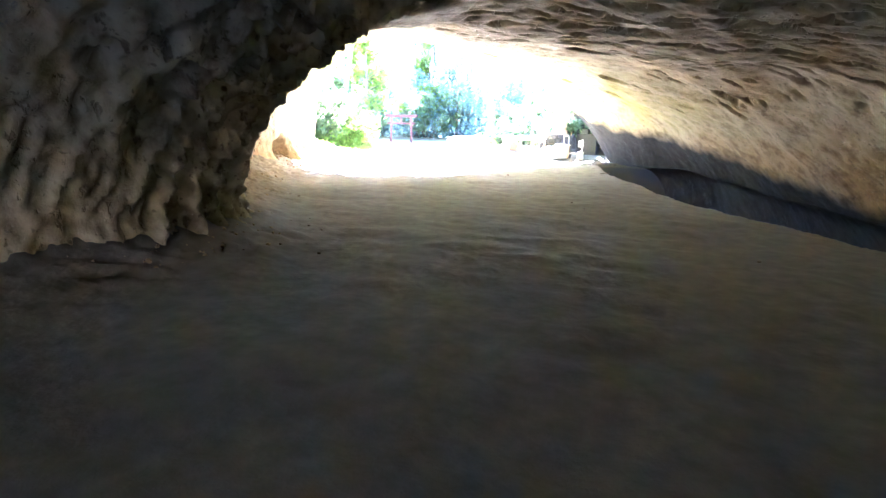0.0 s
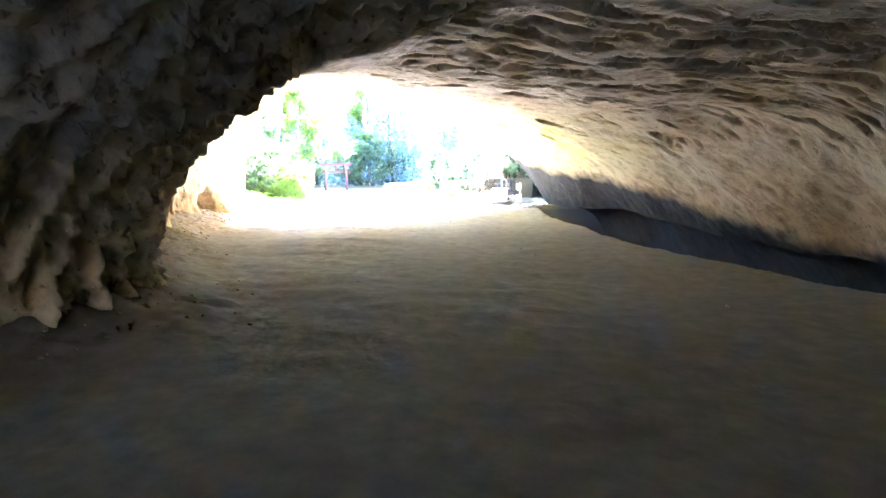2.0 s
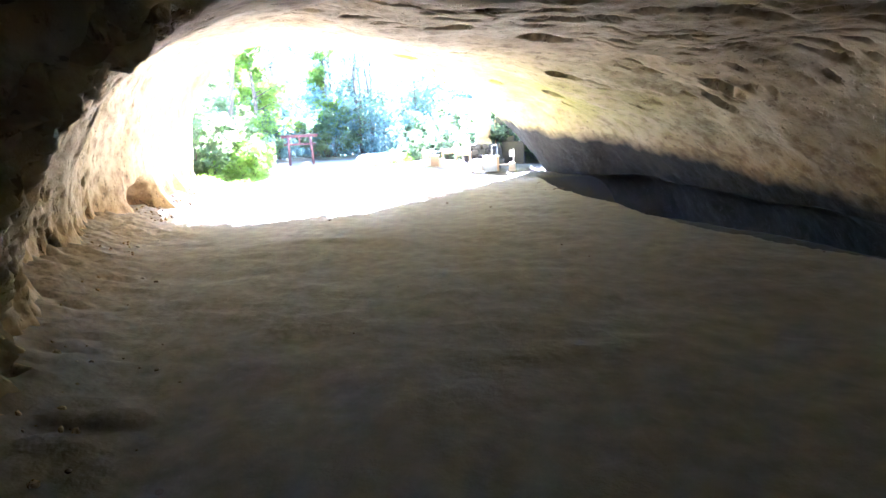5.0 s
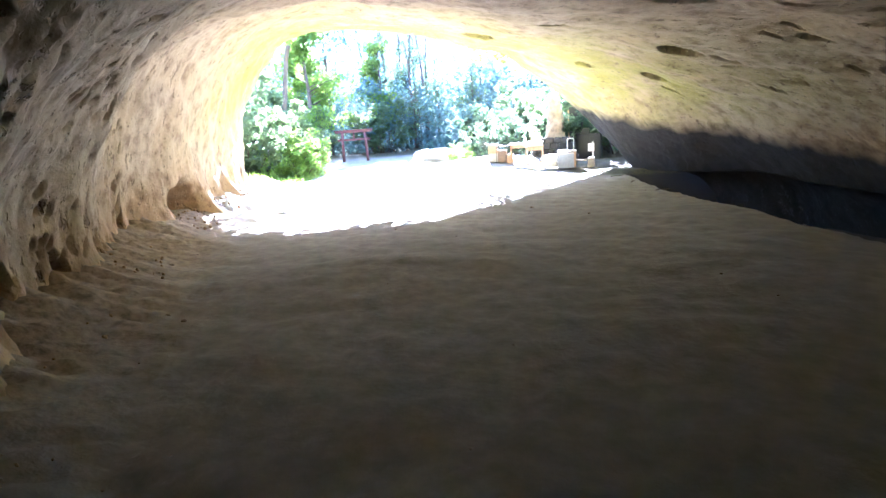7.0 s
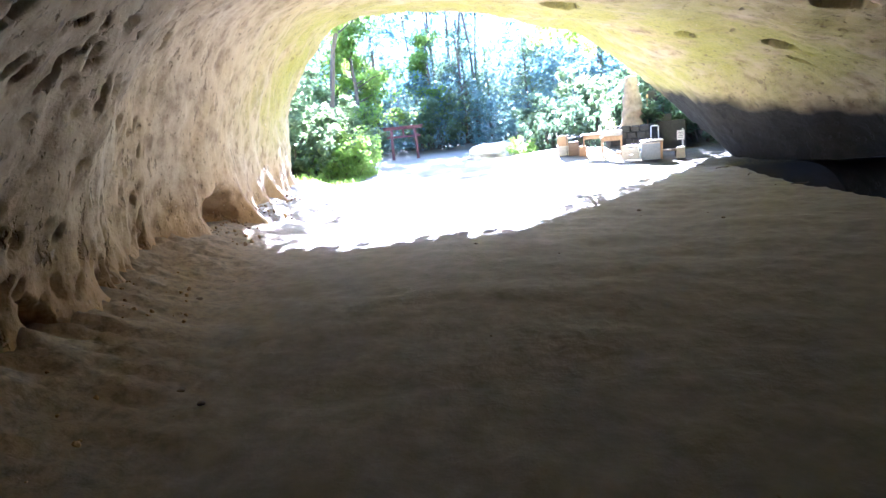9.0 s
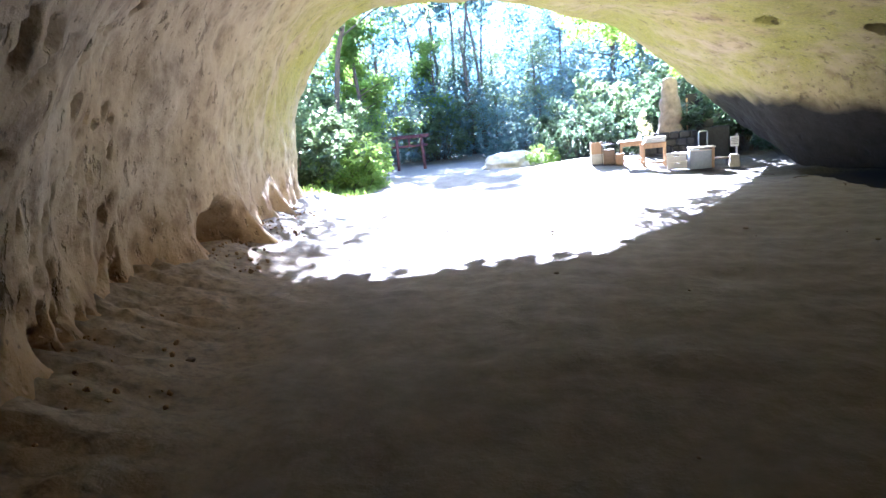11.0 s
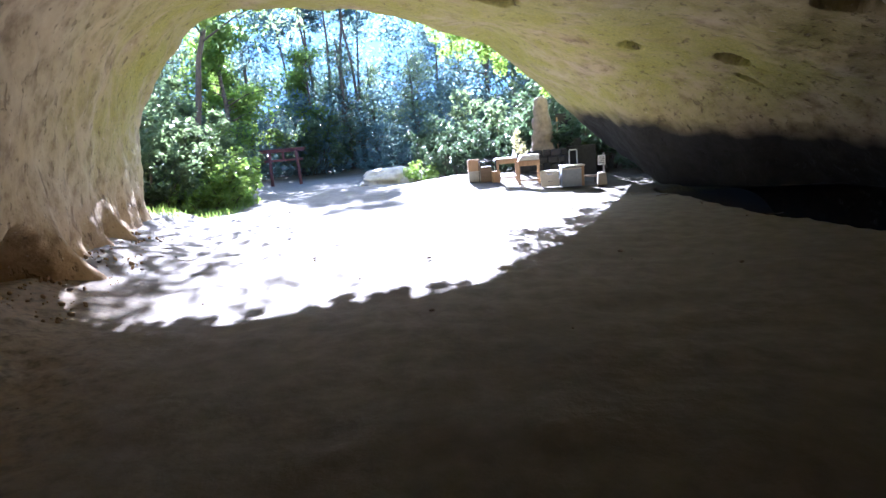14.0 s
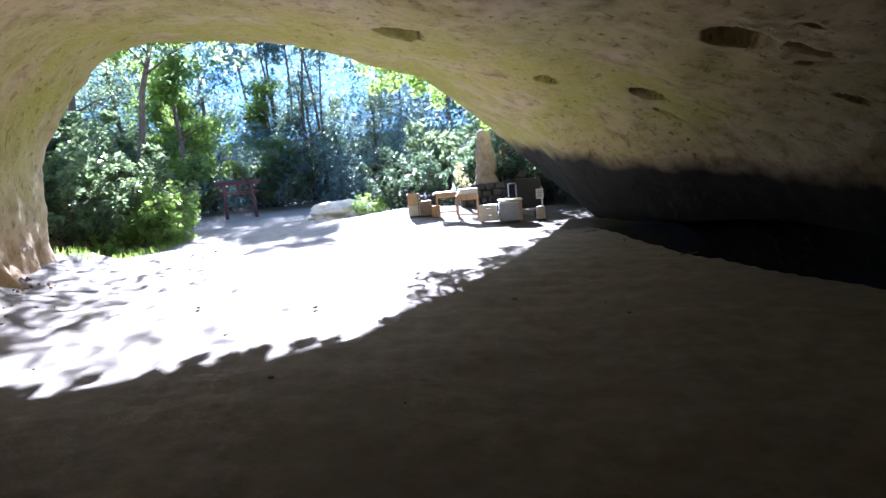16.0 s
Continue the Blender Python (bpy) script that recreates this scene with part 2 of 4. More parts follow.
def ground_z(x, y):
    """Height of the ground: flat cave floor, a drop under the overhang, a bank by the wall, hills far off."""
    d = smooth01((x - edge_x(y)) / 0.7) * smooth01((y - 4.5) / 3.0) * (1 - smooth01((y - 18.0) / 1.6))
    z = -1.25 * d
    bank = np.clip(1 - (x - left_x(np.minimum(y, 17))) / (1.25 + 0.35 * smooth01((y - 11.5) / 2)), 0, 1)
    z = z + (0.24 + 0.12 * smooth01((y - 4.5) / 1.5)) * bank ** 1.4 * (y < 18)
    z = z + 0.16 * np.maximum(np.hypot(x, y - 8) - 64, 0) ** 1.12 * 0.7
    z = z + 5.5 * smooth01((-x - 9.6 - 0.62 * np.maximum(y - 20, 0)) / 8.0) * smooth01((y - 14) / 3)
    z = z + 1.6 * smooth01((x + 2.5) / 6.0) * smooth01((y - 24.0) / 5.0)
    z = z + 0.36 * np.exp(-((x + 2.1) / 2.4) ** 2 - ((y - 23.2) / 1.9) ** 2)
    z = z - 0.3 * smooth01((y - 25) / 8) * (1 - smooth01((y - 38) / 6))
    return z


xs = np.concatenate([-np.geomspace(420, 10.2, 26), np.arange(-9.9, 9.9, 0.085), np.geomspace(10.1, 420, 26)])
ys = np.concatenate([-np.geomspace(420, 9.4, 24), np.arange(-9.0, 26.0, 0.085), np.geomspace(26.2, 420, 34)])
gx, gy = np.meshgrid(xs, ys, indexing="ij")
gz = ground_z(gx, gy)
for i in range(gx.shape[0]):
    for j in range(gx.shape[1]):
        x, y = gx[i, j], gy[i, j]
        w = 0.075 * noise.noise((x * 0.45, y * 0.45, 1.3))
        if abs(x) < 10 and -9 < y < 26:
            w += 0.034 * noise.noise((x * 1.5, y * 2.0, 4.0)) + 0.018 * noise.noise((x * 5, y * 5, 7.0))
            near = max(0.0, 1 - (x - float(left_x(min(y, 17)))) / 1.8) if y < 18 else 0
            if near > 0:
                w += (0.09 if y < 10.6 else 0.02) * near * abs(noise.noise((x * 3.5, y * 3.5, 2.0)))
                # crumbled streaks that run down the bank
                lump = noise.noise((y * 4.2 - x * 2.4, x * 1.3, 5.0))
                crumb = noise.noise((x * 6.0, y * 6.0, 3.0))
                w += near * float(smooth01((10.6 - y) / 0.8)) * (0.06 * (1 - abs(lump) * 2.2) + 0.1 * max(0.0, crumb)) + (0.03 if y < 10.6 else 0.012) * near * noise.noise((x * 11, y * 11, 3.0))
        gz[i, j] += w
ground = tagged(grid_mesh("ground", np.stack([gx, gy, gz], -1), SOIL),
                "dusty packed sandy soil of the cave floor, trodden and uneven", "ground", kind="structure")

# ---- rock vault ----
PITS = [(0.81, 12.35, 0.27, 0.22), (2.99, 13.23, 0.31, 0.3), (2.82, 16.1, 0.24, 0.26), (-0.92, 15.11, 0.33, 0.28), (5.75, 11.8, 0.28, 0.2),
        (1.35, 16.5, 0.2, 0.1), (5.55, 11.0, 0.3, 0.12), (4.2, 8.9, 0.3, 0.14), (1.2, 9.4, 0.35, 0.16), (2.6, 10.4, 0.45, 0.16)]
NU_L, NU_R, NU_D = 190, 230, 24
mouth_y = curve_of([-9, -8, -6, -4.8, -3.5, -2.7, -1.95, -1.2, -0.6, 0.3, 0.9, 1.4, 1.8, 2.1, 2.5, 2.9, 4, 8],
                   [16.6, 17.0, 18.1, 18.6, 18.4, 18.7, 19.6, 21.2, 21.9, 22.3, 22.6, 22.7, 22.3, 21.3, 20.0, 19.2, 18.6, 18.4])


def chamber(x, y):
    """How far the dark inner chamber rises above the rib, on its left side."""
    return 0.95 * float(smooth01((2.1 - y) / 2.8) * smooth01((4.2 - x) / 3.0))


def section(y):
    """Points of the vault's section at y: left wall, roof, undercut on the right."""
    xl, xa, za, lx, lz, e = (float(f(y)) for f in (left_x, apex_x, apex_z, lip_x, lip_z, boxy))
    out = []
    for k in range(NU_L):
        a = k / NU_L * math.pi / 2
        x, up = xa - (xa - xl) * math.cos(a) ** e, math.sin(a) ** (0.3 * e + 0.62)
        out.append((x, -0.15 + (za + 0.15) * up + chamber(x, y) * up))
    for k in range(NU_R):
        t = k / (NU_R - 1)
        t = 1 - (1 - t) ** 1.25
        x = xa + (lx - xa) * t
        bulge = 0.55 * math.exp(-((t - 0.68) / 0.22) ** 2) * float(smooth01((14.8 - y) / 6.5) * smooth01((y + 0.5) / 8.0)) + chamber(x, y)
        # level roof over the inner end
        bulge += 0.3 * float(smooth01((7.8 - y) / 2.8) * smooth01((x - 1.0) / 2.5)) * (1 - t ** 3)
        bulge += 0.42 * math.exp(-((x + 1.2) / 0.75) ** 2) * float(smooth01((y - 17.0) / 3.5))
        out.append((x, lz + (za - lz) * (1 - 0.62 * t ** 1.25 - 0.38 * t ** 8) + bulge))
    for k in range(1, NU_D + 1):
        t = k / NU_D
        out.append((lx + 1.5 * t ** 0.6 - 0.2 * t * t, lz - (lz + 1.9) * t ** 1.6))
    return out


s_rows = np.concatenate([np.linspace(-9, 0, 60, endpoint=False), np.arange(0, 17, 0.036), np.linspace(17, 23, 110)])
base = np.array([section(float(y)) for y in s_rows])
cols = base.shape[1]
vault = np.zeros((len(s_rows), cols, 3))
for i, y in enumerate(s_rows):
    vault[i, :, 0], vault[i, :, 1], vault[i, :, 2] = base[i, :, 0], y, base[i, :, 1]
# pull the far rows back to the slanting mouth
for j in range(cols):
    xe = vault[-1, j, 0]
    for _ in range(3):
        ye = float(mouth_y(xe))
        xe = np.interp(ye, s_rows, vault[:, j, 0])
    yy = np.where(s_rows <= 9, s_rows, 9 + (s_rows - 9) * (ye - 9) / 14.0)
    vault[:, j, 0] = np.interp(yy, s_rows, base[:, j, 0])
    vault[:, j, 2] = np.interp(yy, s_rows, base[:, j, 1])
    vault[:, j, 1] = yy
# outward normals of the smooth sheet
du, dv = np.gradient(vault, axis=0), np.gradient(vault, axis=1)
nrm = np.cross(du, dv)
nrm /= np.linalg.norm(nrm, axis=-1, keepdims=True) + 1e-9
if nrm[300, NU_L + 10, 2] < 0:
    nrm = -nrm
disp = np.zeros(vault.shape[:2])
# length along each section, from the foot of the left wall
along = np.concatenate([np.zeros((vault.shape[0], 1)), np.cumsum(np.linalg.norm(np.diff(vault, axis=1), axis=-1), axis=1)], 1)
WALL_END, ROOF = int(0.62 * NU_L), NU_L
for i in range(vault.shape[0]):
    for j in range(cols):
        x, y, z = vault[i, j]
        d = 0.16 * noise.noise((x * 0.5, y * 0.5, z * 0.5)) + 0.06 * noise.noise((x * 1.4, y * 1.4, z * 1.4 + 5))
        d += 0.022 * noise.noise((x * 4.2, y * 4.2, z * 4.2)) + 0.01 * noise.noise((x * 9, y * 9, z * 9))
        wall = 1.0 if j < WALL_END else max(0.0, 1 - (j - WALL_END) / (0.3 * NU_L))
        if wall > 0:
            d += wall * 0.035 * noise.noise((y * 2.6 + z * 1.2, z * 0.9, x * 0.5))
            low = max(0.0, 1 - z / 1.3)
            if low > 0 and y > 4:
                d += wall * 0.2 * low * max(0.0, noise.noise((y * 2.3, 3.1, z * 1.1)) - 0.05)
                d -= wall * 0.16 * low * abs(noise.noise((y * 1.7, 8.2, z * 0.6)))
            hollow = ((y - 11.25) / 0.42) ** 2 + ((z - 0.5) / 0.42) ** 2
            if hollow < 2:
                d += wall * 0.5 * float(smooth01((1.35 - hollow + 0.5 * noise.noise((y * 4, z * 4, 1.0))) / 1.2))
            for by, amp in ((12.05, 0.4), (12.9, 0.24), (13.75, 0.28), (14.7, 0.3), (10.5, 0.2)):
                d -= wall * amp * math.exp(-((y - by + 0.15 * z) / 0.24) ** 2) * max(0.0, 1 - z / 1.1)
            d -= wall * 0.2 * math.exp(-(max(z, 0) / 0.35) ** 2)
        rib = math.exp(-((y - 2.4) / 1.7) ** 2) * max(0.0, min(1.0, (ROOF + 25 - j) / 50))
        if rib > 0.03:
            # broken ledges that follow the arch of the inner rib
            s_at = along[i, j]
            r = noise.noise((y * 3.4 + 0.5 * noise.noise((x, y, z)), s_at * 0.8, 2.0))
            r2 = noise.noise((y * 7.0 + 0.7 * noise.noise((x * 2, y * 2, z * 2)), s_at * 2.1, 12.0))
            r3 = noise.noise((x * 6.5, y * 6.5, z * 6.5 + 20))
            d -= rib * (0.23 * max(0.0, 1 - 3.4 * abs(r)) + 0.16 * max(0.0, 1 - 3.2 * abs(r2)) - 0.1 * abs(r3) - 0.09)
        inner = max(0.0, min(1.0, (3.2 - y) / 3.0))
        if inner > 0 and j < ROOF:
            d += inner * (0.16 * noise.noise((x * 1.9, y * 1.9, z * 0.9 + 9)) + 0.12 * abs(noise.noise((x * 3.8, y * 3.8, z * 1.7))))
        if j > ROOF and y < 9.5:
            # flaked roof of the inner part
            k = min(1.0, (9.5 - y) / 3.5)
            f1 = noise.noise((x * 1.9, y * 3.6, 4.0))
            f2 = noise.noise((x * 4.2, y * 7.5, 14.0))
            d += k * (0.02 * float(smooth01((f1 - 0.2) / 0.1)) + 0.014 * float(smooth01((f2 - 0.22) / 0.1)) + 0.004 * noise.noise((x * 10, y * 12, z * 10)))
        if j > ROOF + 8:
            for px, py, pr, pd in PITS:
                q = ((x - px) / pr) ** 2 + ((y - py) / (pr * 0.7)) ** 2
                if q < 1.8:
                    d += pd * 1.7 * float(smooth01((1.25 - q + 0.5 * noise.noise((x * 7, y * 7, 0))) / 0.35))
        disp[i, j] = d


def score(rows_at, cross, yc, sc, angle, half, wide, deep, j0, j1):
    """One tool mark or pock: an elongated hollow pressed into the sheet."""
    i0, i1 = np.searchsorted(rows_at, (yc - half - 0.1, yc + half + 0.1))
    du, dv = vault[i0:i1, j0:j1, 1] - yc, cross[i0:i1, j0:j1] - sc
    c, n = math.cos(angle), math.sin(angle)
    q = ((du * c + dv * n) / half) ** 2 + ((dv * c - du * n) / wide) ** 2
    disp[i0:i1, j0:j1] += deep * smooth01((1.15 - q) / 0.75)


gr = random.Random(17)
for k in range(72):
    yc, sc = gr.uniform(6.0, 16.0), 0.5 + 3.8 * gr.random() ** 1.1
    for _ in range(gr.choice((1, 2, 3, 4, 6, 8))):
        half = gr.uniform(0.07, 0.16)
        score(s_rows, along, yc + gr.gauss(0, 0.24), sc + gr.gauss(0, 0.2), radians(gr.gauss(66, 17)), half, max(0.032, half * gr.uniform(0.2, 0.34)), gr.uniform(0.045, 0.09), 0, NU_L + 20)
for k in range(420):
    half = gr.uniform(0.05, 0.11)
    score(s_rows, along, gr.uniform(4.0, 16.4), gr.uniform(0.4, 5.2), radians(gr.gauss(62, 24)), half, max(0.032, half * gr.uniform(0.4, 0.6)), gr.uniform(0.025, 0.06), 0, NU_L + 20)
for yc, sc, half, wide, deep in ((5.6, 0.75, 0.2, 0.17, 0.35), (6.6, 0.55, 0.3, 0.12, 0.25), (7.6, 0.5, 0.26, 0.1, 0.2), (9.9, 0.6, 0.3, 0.1, 0.2), (10.5, 0.75, 0.24, 0.09, 0.18)):
    score(s_rows, along, yc, sc, radians(112), half, wide, deep, 0, NU_L)
across = vault[..., 0]
for k in range(40):
    f = k / 39
    score(s_rows, across, 15.9 + 1.0 * f + 0.12 * noise.noise((f * 7, 0, 0)), 0.9 - 2.0 * f + 0.1 * noise.noise((f * 9, 3, 0)), 1.2, 0.07, 0.05, 0.05, NU_L, NU_L + NU_R)
for k in range(520):
    yc = gr.uniform(3.0, 17.5)
    xc = float(apex_x(yc)) + gr.random() * (float(lip_x(yc)) - float(apex_x(yc))) * 0.8
    wide = gr.uniform(0.045, 0.09) * (1.5 if yc < 9 else 1.0)
    score(s_rows, across, yc, xc, radians(gr.gauss(90, 16)), wide * gr.uniform(1.5, 3.2), wide * 0.8, gr.uniform(0.05, 0.11), NU_L, NU_L + NU_R)
vault = vault + nrm * disp[..., None]
# the mouth's edge turns outward, then a thick outer skin closes over
lip_rows = []
for k, (oy, on) in enumerate([(0.12, 0.05), (0.25, 0.2), (0.3, 0.5), (0.32, 1.2), (0.2, 2.4), (-0.5, 4.5)]):
    row = vault[-1].copy()
    away = nrm[-1].copy()
    away[:, 1] = 0
    away[:, 2] = np.maximum(away[:, 2], -0.05)
    row = row + away * on
    row[:, 1] += oy + 0.15 * np.array([noise.noise((p[0] * 0.8, k * 0.6, p[2] * 0.8)) for p in row])
    lip_rows.append(row)
back = []
for y0, grow in [(8.0, 5.5), (0.0, 6.0), (-8.0, 6.0), (-10.5, 4.0), (-11.0, 0.0)]:
    i = int(np.argmin(abs(s_rows - y0)))
    row = vault[i].copy()
    away = nrm[i].copy()
    away[:, 1] = 0
    away[:, 2] = np.maximum(away[:, 2], -0.05)
    row = row + away * grow
    row[:, 1] = y0
    back.append(row)
inner = vault[0].copy()
inner[:, 1] = -9.6
full = np.concatenate([inner[None], vault, np.array(lip_rows), np.array(back)], 0)
c0, c1 = NU_L // 2, NU_L + NU_R
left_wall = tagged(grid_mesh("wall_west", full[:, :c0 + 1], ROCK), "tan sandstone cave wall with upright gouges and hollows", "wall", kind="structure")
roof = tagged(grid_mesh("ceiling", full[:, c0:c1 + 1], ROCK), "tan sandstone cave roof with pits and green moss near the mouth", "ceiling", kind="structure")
right_wall = tagged(grid_mesh("wall_east", full[:, c1:], ROCK), "rock under the low overhang, its colour darkened for shade", "wall", kind="structure")
# the chamber's end behind the walker
ring = full[0]
cent = np.array([[3.0, -11.2, 1.2]])
steps = np.linspace(0, 1, 14)
cap = np.array([ring * (1 - s) + cent * s - np.array([0, 1.4 * s * (1 - s), 0]) for s in steps])
for i in range(cap.shape[0]):
    for j in range(cap.shape[1]):
        x, y, z = cap[i, j]
        cap[i, j, 1] += 0.4 * noise.noise((x * 0.6, y, z * 0.6)) * min(1, i / 2)
tagged(grid_mesh("wall_south", cap, ROCK), "dim sandstone end wall of the cave chamber", "wall", kind="structure")

# added glowing sheet beyond the wood, its blue emission standing in for haze
n = Nodes("pale_blue_haze_glow")
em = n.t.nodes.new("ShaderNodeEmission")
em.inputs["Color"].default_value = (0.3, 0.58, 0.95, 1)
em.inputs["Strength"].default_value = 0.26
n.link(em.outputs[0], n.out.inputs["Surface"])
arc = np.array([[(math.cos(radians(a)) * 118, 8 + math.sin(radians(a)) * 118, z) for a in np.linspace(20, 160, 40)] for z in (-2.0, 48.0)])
tagged(grid_mesh("backdrop", arc, n.m), "glowing pale blue sheet that stands for haze beyond the wood", "backdrop", kind="structure")

# ---- trees and shrubs ----
def leaf_cloud(rng, centres, count, spread, size, flat=0.75):
    """Many small bent leaves strewn about the given centres."""
    verts, faces = [], []
    for _ in range(count):
        c, r = centres[rng.randrange(len(centres))]
        d = Vector((rng.gauss(0, 1), rng.gauss(0, 1), rng.gauss(0, 1) * flat)).normalized() * r * (0.45 + 0.6 * rng.random() ** 0.6) * spread
        p = Vector(c) + d
        s = size * (0.6 + 0.8 * rng.random())
        a = Vector((rng.gauss(0, 1), rng.gauss(0, 1), rng.gauss(0, 0.6))).normalized()
        b = a.cross(Vector((rng.gauss(0, 0.5), rng.gauss(0, 0.5), 1))).normalized()
        n = a.cross(b)
        k = len(verts)
        verts += [p - a * s, p + b * s * 0.42 - n * s * 0.12, p + a * s, p - b * s * 0.42 - n * s * 0.12]
        faces.append((k, k + 1, k + 2, k + 3))
    return verts, faces


def mesh_of(name, verts, faces, material):
    me = bpy.data.meshes.new(name)
    me.from_pydata([tuple(v) for v in verts], [], faces)
    me.materials.append(material)
    me.update()
    return me


def tube(bm, pts, radii, sides=8):
    rings = []
    for i, (p, r) in enumerate(zip(pts, radii)):
        p = Vector(p)
        d = (Vector(pts[min(i + 1, len(pts) - 1)]) - Vector(pts[max(i - 1, 0)])).normalized()
        a = d.orthogonal().normalized()
        b = d.cross(a)
        rings.append([bm.verts.new(p + (a * math.cos(t) + b * math.sin(t)) * r) for t in (2 * math.pi * k / sides for k in range(sides))])
    for r0, r1 in zip(rings, rings[1:]):
        for k in range(sides):
            bm.faces.new((r0[k], r0[(k + 1) % sides], r1[(k + 1) % sides], r1[k]))
    bm.faces.new(rings[0][::-1])
    bm.faces.new(rings[-1])


def make_tree(seed, height, crown_from, radius, leaves, leaf_size, material, label, trunk_r=0.16, tilt=0.0):
    rng = random.Random(seed)
    root = thing("tree", Matrix(), label, "tree", "trees of the wood")
    bm = bmesh.new()
    lean = Vector((rng.uniform(-0.06, 0.06) + tilt, rng.uniform(-0.06, 0.06), 1))
    pts = [lean * height * k / 7 + Vector((rng.gauss(0, 0.08), rng.gauss(0, 0.08), 0)) * (k > 0) for k in range(8)]
    tube(bm, [p - Vector((0, 0, 0.5)) * (i == 0) for i, p in enumerate(pts)], [trunk_r * (1.25 - 0.95 * k / 7) for k in range(8)])
    centres = []
    for k in range(20):
        f = crown_from + (1 - crown_from) * (k + rng.random()) / 20
        start = lean * height * min(f, 0.97) * 0.94
        ang = rng.uniform(0, 2 * math.pi)
        reach = radius * rng.uniform(0.45, 1.0) * (1.1 - 0.55 * (f - crown_from) / (1 - crown_from))
        end = start + Vector((math.cos(ang) * reach, math.sin(ang) * reach, rng.uniform(0.1, 0.9)))
        mid = (start + end) / 2 + Vector((0, 0, 0.2))
        tube(bm, [start, mid, end], [trunk_r * 0.35, trunk_r * 0.22, trunk_r * 0.06], 5)
        centres.append((end, radius * rng.uniform(0.16, 0.3)))
        centres.append((mid, radius * rng.uniform(0.15, 0.26)))
        side = Vector((-math.sin(ang), math.cos(ang), rng.uniform(-0.1, 0.5))) * reach * rng.choice((-0.45, 0.45))
        centres.append((mid + side, radius * rng.uniform(0.14, 0.24)))
    part("trunk", bm, BARK, root, smooth=True)
    v, f = leaf_cloud(rng, centres, leaves, 1.0, leaf_size)
    crown = new("crown", mesh_of("crown", v, f, material))
    crown.parent = root
    return root


def make_shrub(seed, radius, height, leaves, leaf_size, material, label, name="shrub"):
    rng = random.Random(seed)
    root = thing(name, Matrix(), label, "shrub", "undergrowth outside the cave")
    bm = bmesh.new()
    centres = []
    for _ in range(22):
        a, r = rng.uniform(0, 6.28), radius * 1.15 * rng.random() ** 0.5
        top = Vector((math.cos(a) * r, math.sin(a) * r, height * (0.25 + 0.95 * rng.random() ** 1.3) * (1 - 0.3 * r / radius)))
        tube(bm, [(top.x * 0.2, top.y * 0.2, -0.3), (top.x * 0.6, top.y * 0.6, top.z * 0.55), top], [0.03, 0.02, 0.006], 5)
        centres += [(top, radius * rng.uniform(0.1, 0.24)), (top * 0.75, radius * rng.uniform(0.15, 0.26))]
    part("stem", bm, BARK, root, smooth=True)
    v, f = leaf_cloud(rng, centres, leaves, 1.0, leaf_size)
    leafage = new("leafage", mesh_of("leafage", v, f, material))
    leafage.parent = root
    return root


def put(ob, x, y, turn=0.0, size=1.0, dz=0.0):
    z = float(ground_z(np.float64(x), np.float64(y))) + dz
    ob.matrix_world = pose(x, y, z, 0, 0, turn) @ Matrix.Scale(size, 4)
    return ob


def put_copy(ob, x, y, turn=0.0, size=1.0, dz=0.0):
    z = float(ground_z(np.float64(x), np.float64(y))) + dz
    c = copy_thing(ob, pose(x, y, z, 0, 0, turn))
    c.scale = (size, size, size)
    return c


rng = random.Random(11)
oaks = [make_tree(1, 13, 0.16, 4.8, 6800, 0.12, LEAF_DARK, "tall evergreen tree with dense dark glossy leaves", 0.2),
        make_tree(2, 12, 0.2, 4.4, 6800, 0.12, LEAF_MID, "broadleaved woodland tree with mid-green leaves", 0.17),
        make_tree(3, 15, 0.3, 3.8, 5800, 0.12, LEAF_HAZED, "slender tall tree with a bare pale trunk", 0.13)]
for k in range(3):
    oaks[k].matrix_world = pose(0, 0, -60)
lot = [(-20, 33), (-22, 40), (-17.5, 42), (-12.5, 45), (-3, 43), (2, 41), (6, 38), (-24, 48), (-18, 50), (-14, 51), (-9.5, 52), (-4, 52), (1, 50),
       (6, 46), (10, 44), (9, 32), (12, 38), (-18, 27), (-21, 23), (-8, 46), (-6, 50), (-16, 46), (-11, 48), (-1.5, 47), (3.5, 46), (-19.5, 45)]
used = set()
for k, (x, y) in enumerate(lot):
    x, y = x + rng.uniform(-1, 1), y + rng.uniform(-1, 1)
    if k % 3 in used:
        low = 0.68 if -23 < x < -3 and y > 36 else 0.95
        put_copy(oaks[k % 3], x, y, rng.uniform(0, 360), low * rng.uniform(0.88, 1.12))
    else:
        put(oaks[k % 3], x, y, rng.uniform(0, 360))
        used.add(k % 3)
shade_tree = make_tree(9, 13, 0.5, 5.8, 4600, 0.14, LEAF_MID, "spreading tree leaning over the sandy path", 0.13, 0.27)
put(shade_tree, -14.6, 28.4, 0)
pale_tree = make_tree(14, 11, 0.18, 3.3, 8000, 0.15, LEAF_BRIGHT, "sunlit yellow-green broadleaved tree by the woodland path", 0.15)
put(pale_tree, -17.0, 37.5, 0)
put_copy(pale_tree, -20.5, 42.5, 130, 0.9)
put_copy(pale_tree, -14.8, 44.0, 250, 0.75)
slim = make_tree(31, 17, 0.62, 1.9, 2200, 0.14, LEAF_HAZED, "slim bare-stemmed tree with a high thin crown", 0.11)
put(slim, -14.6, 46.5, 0)
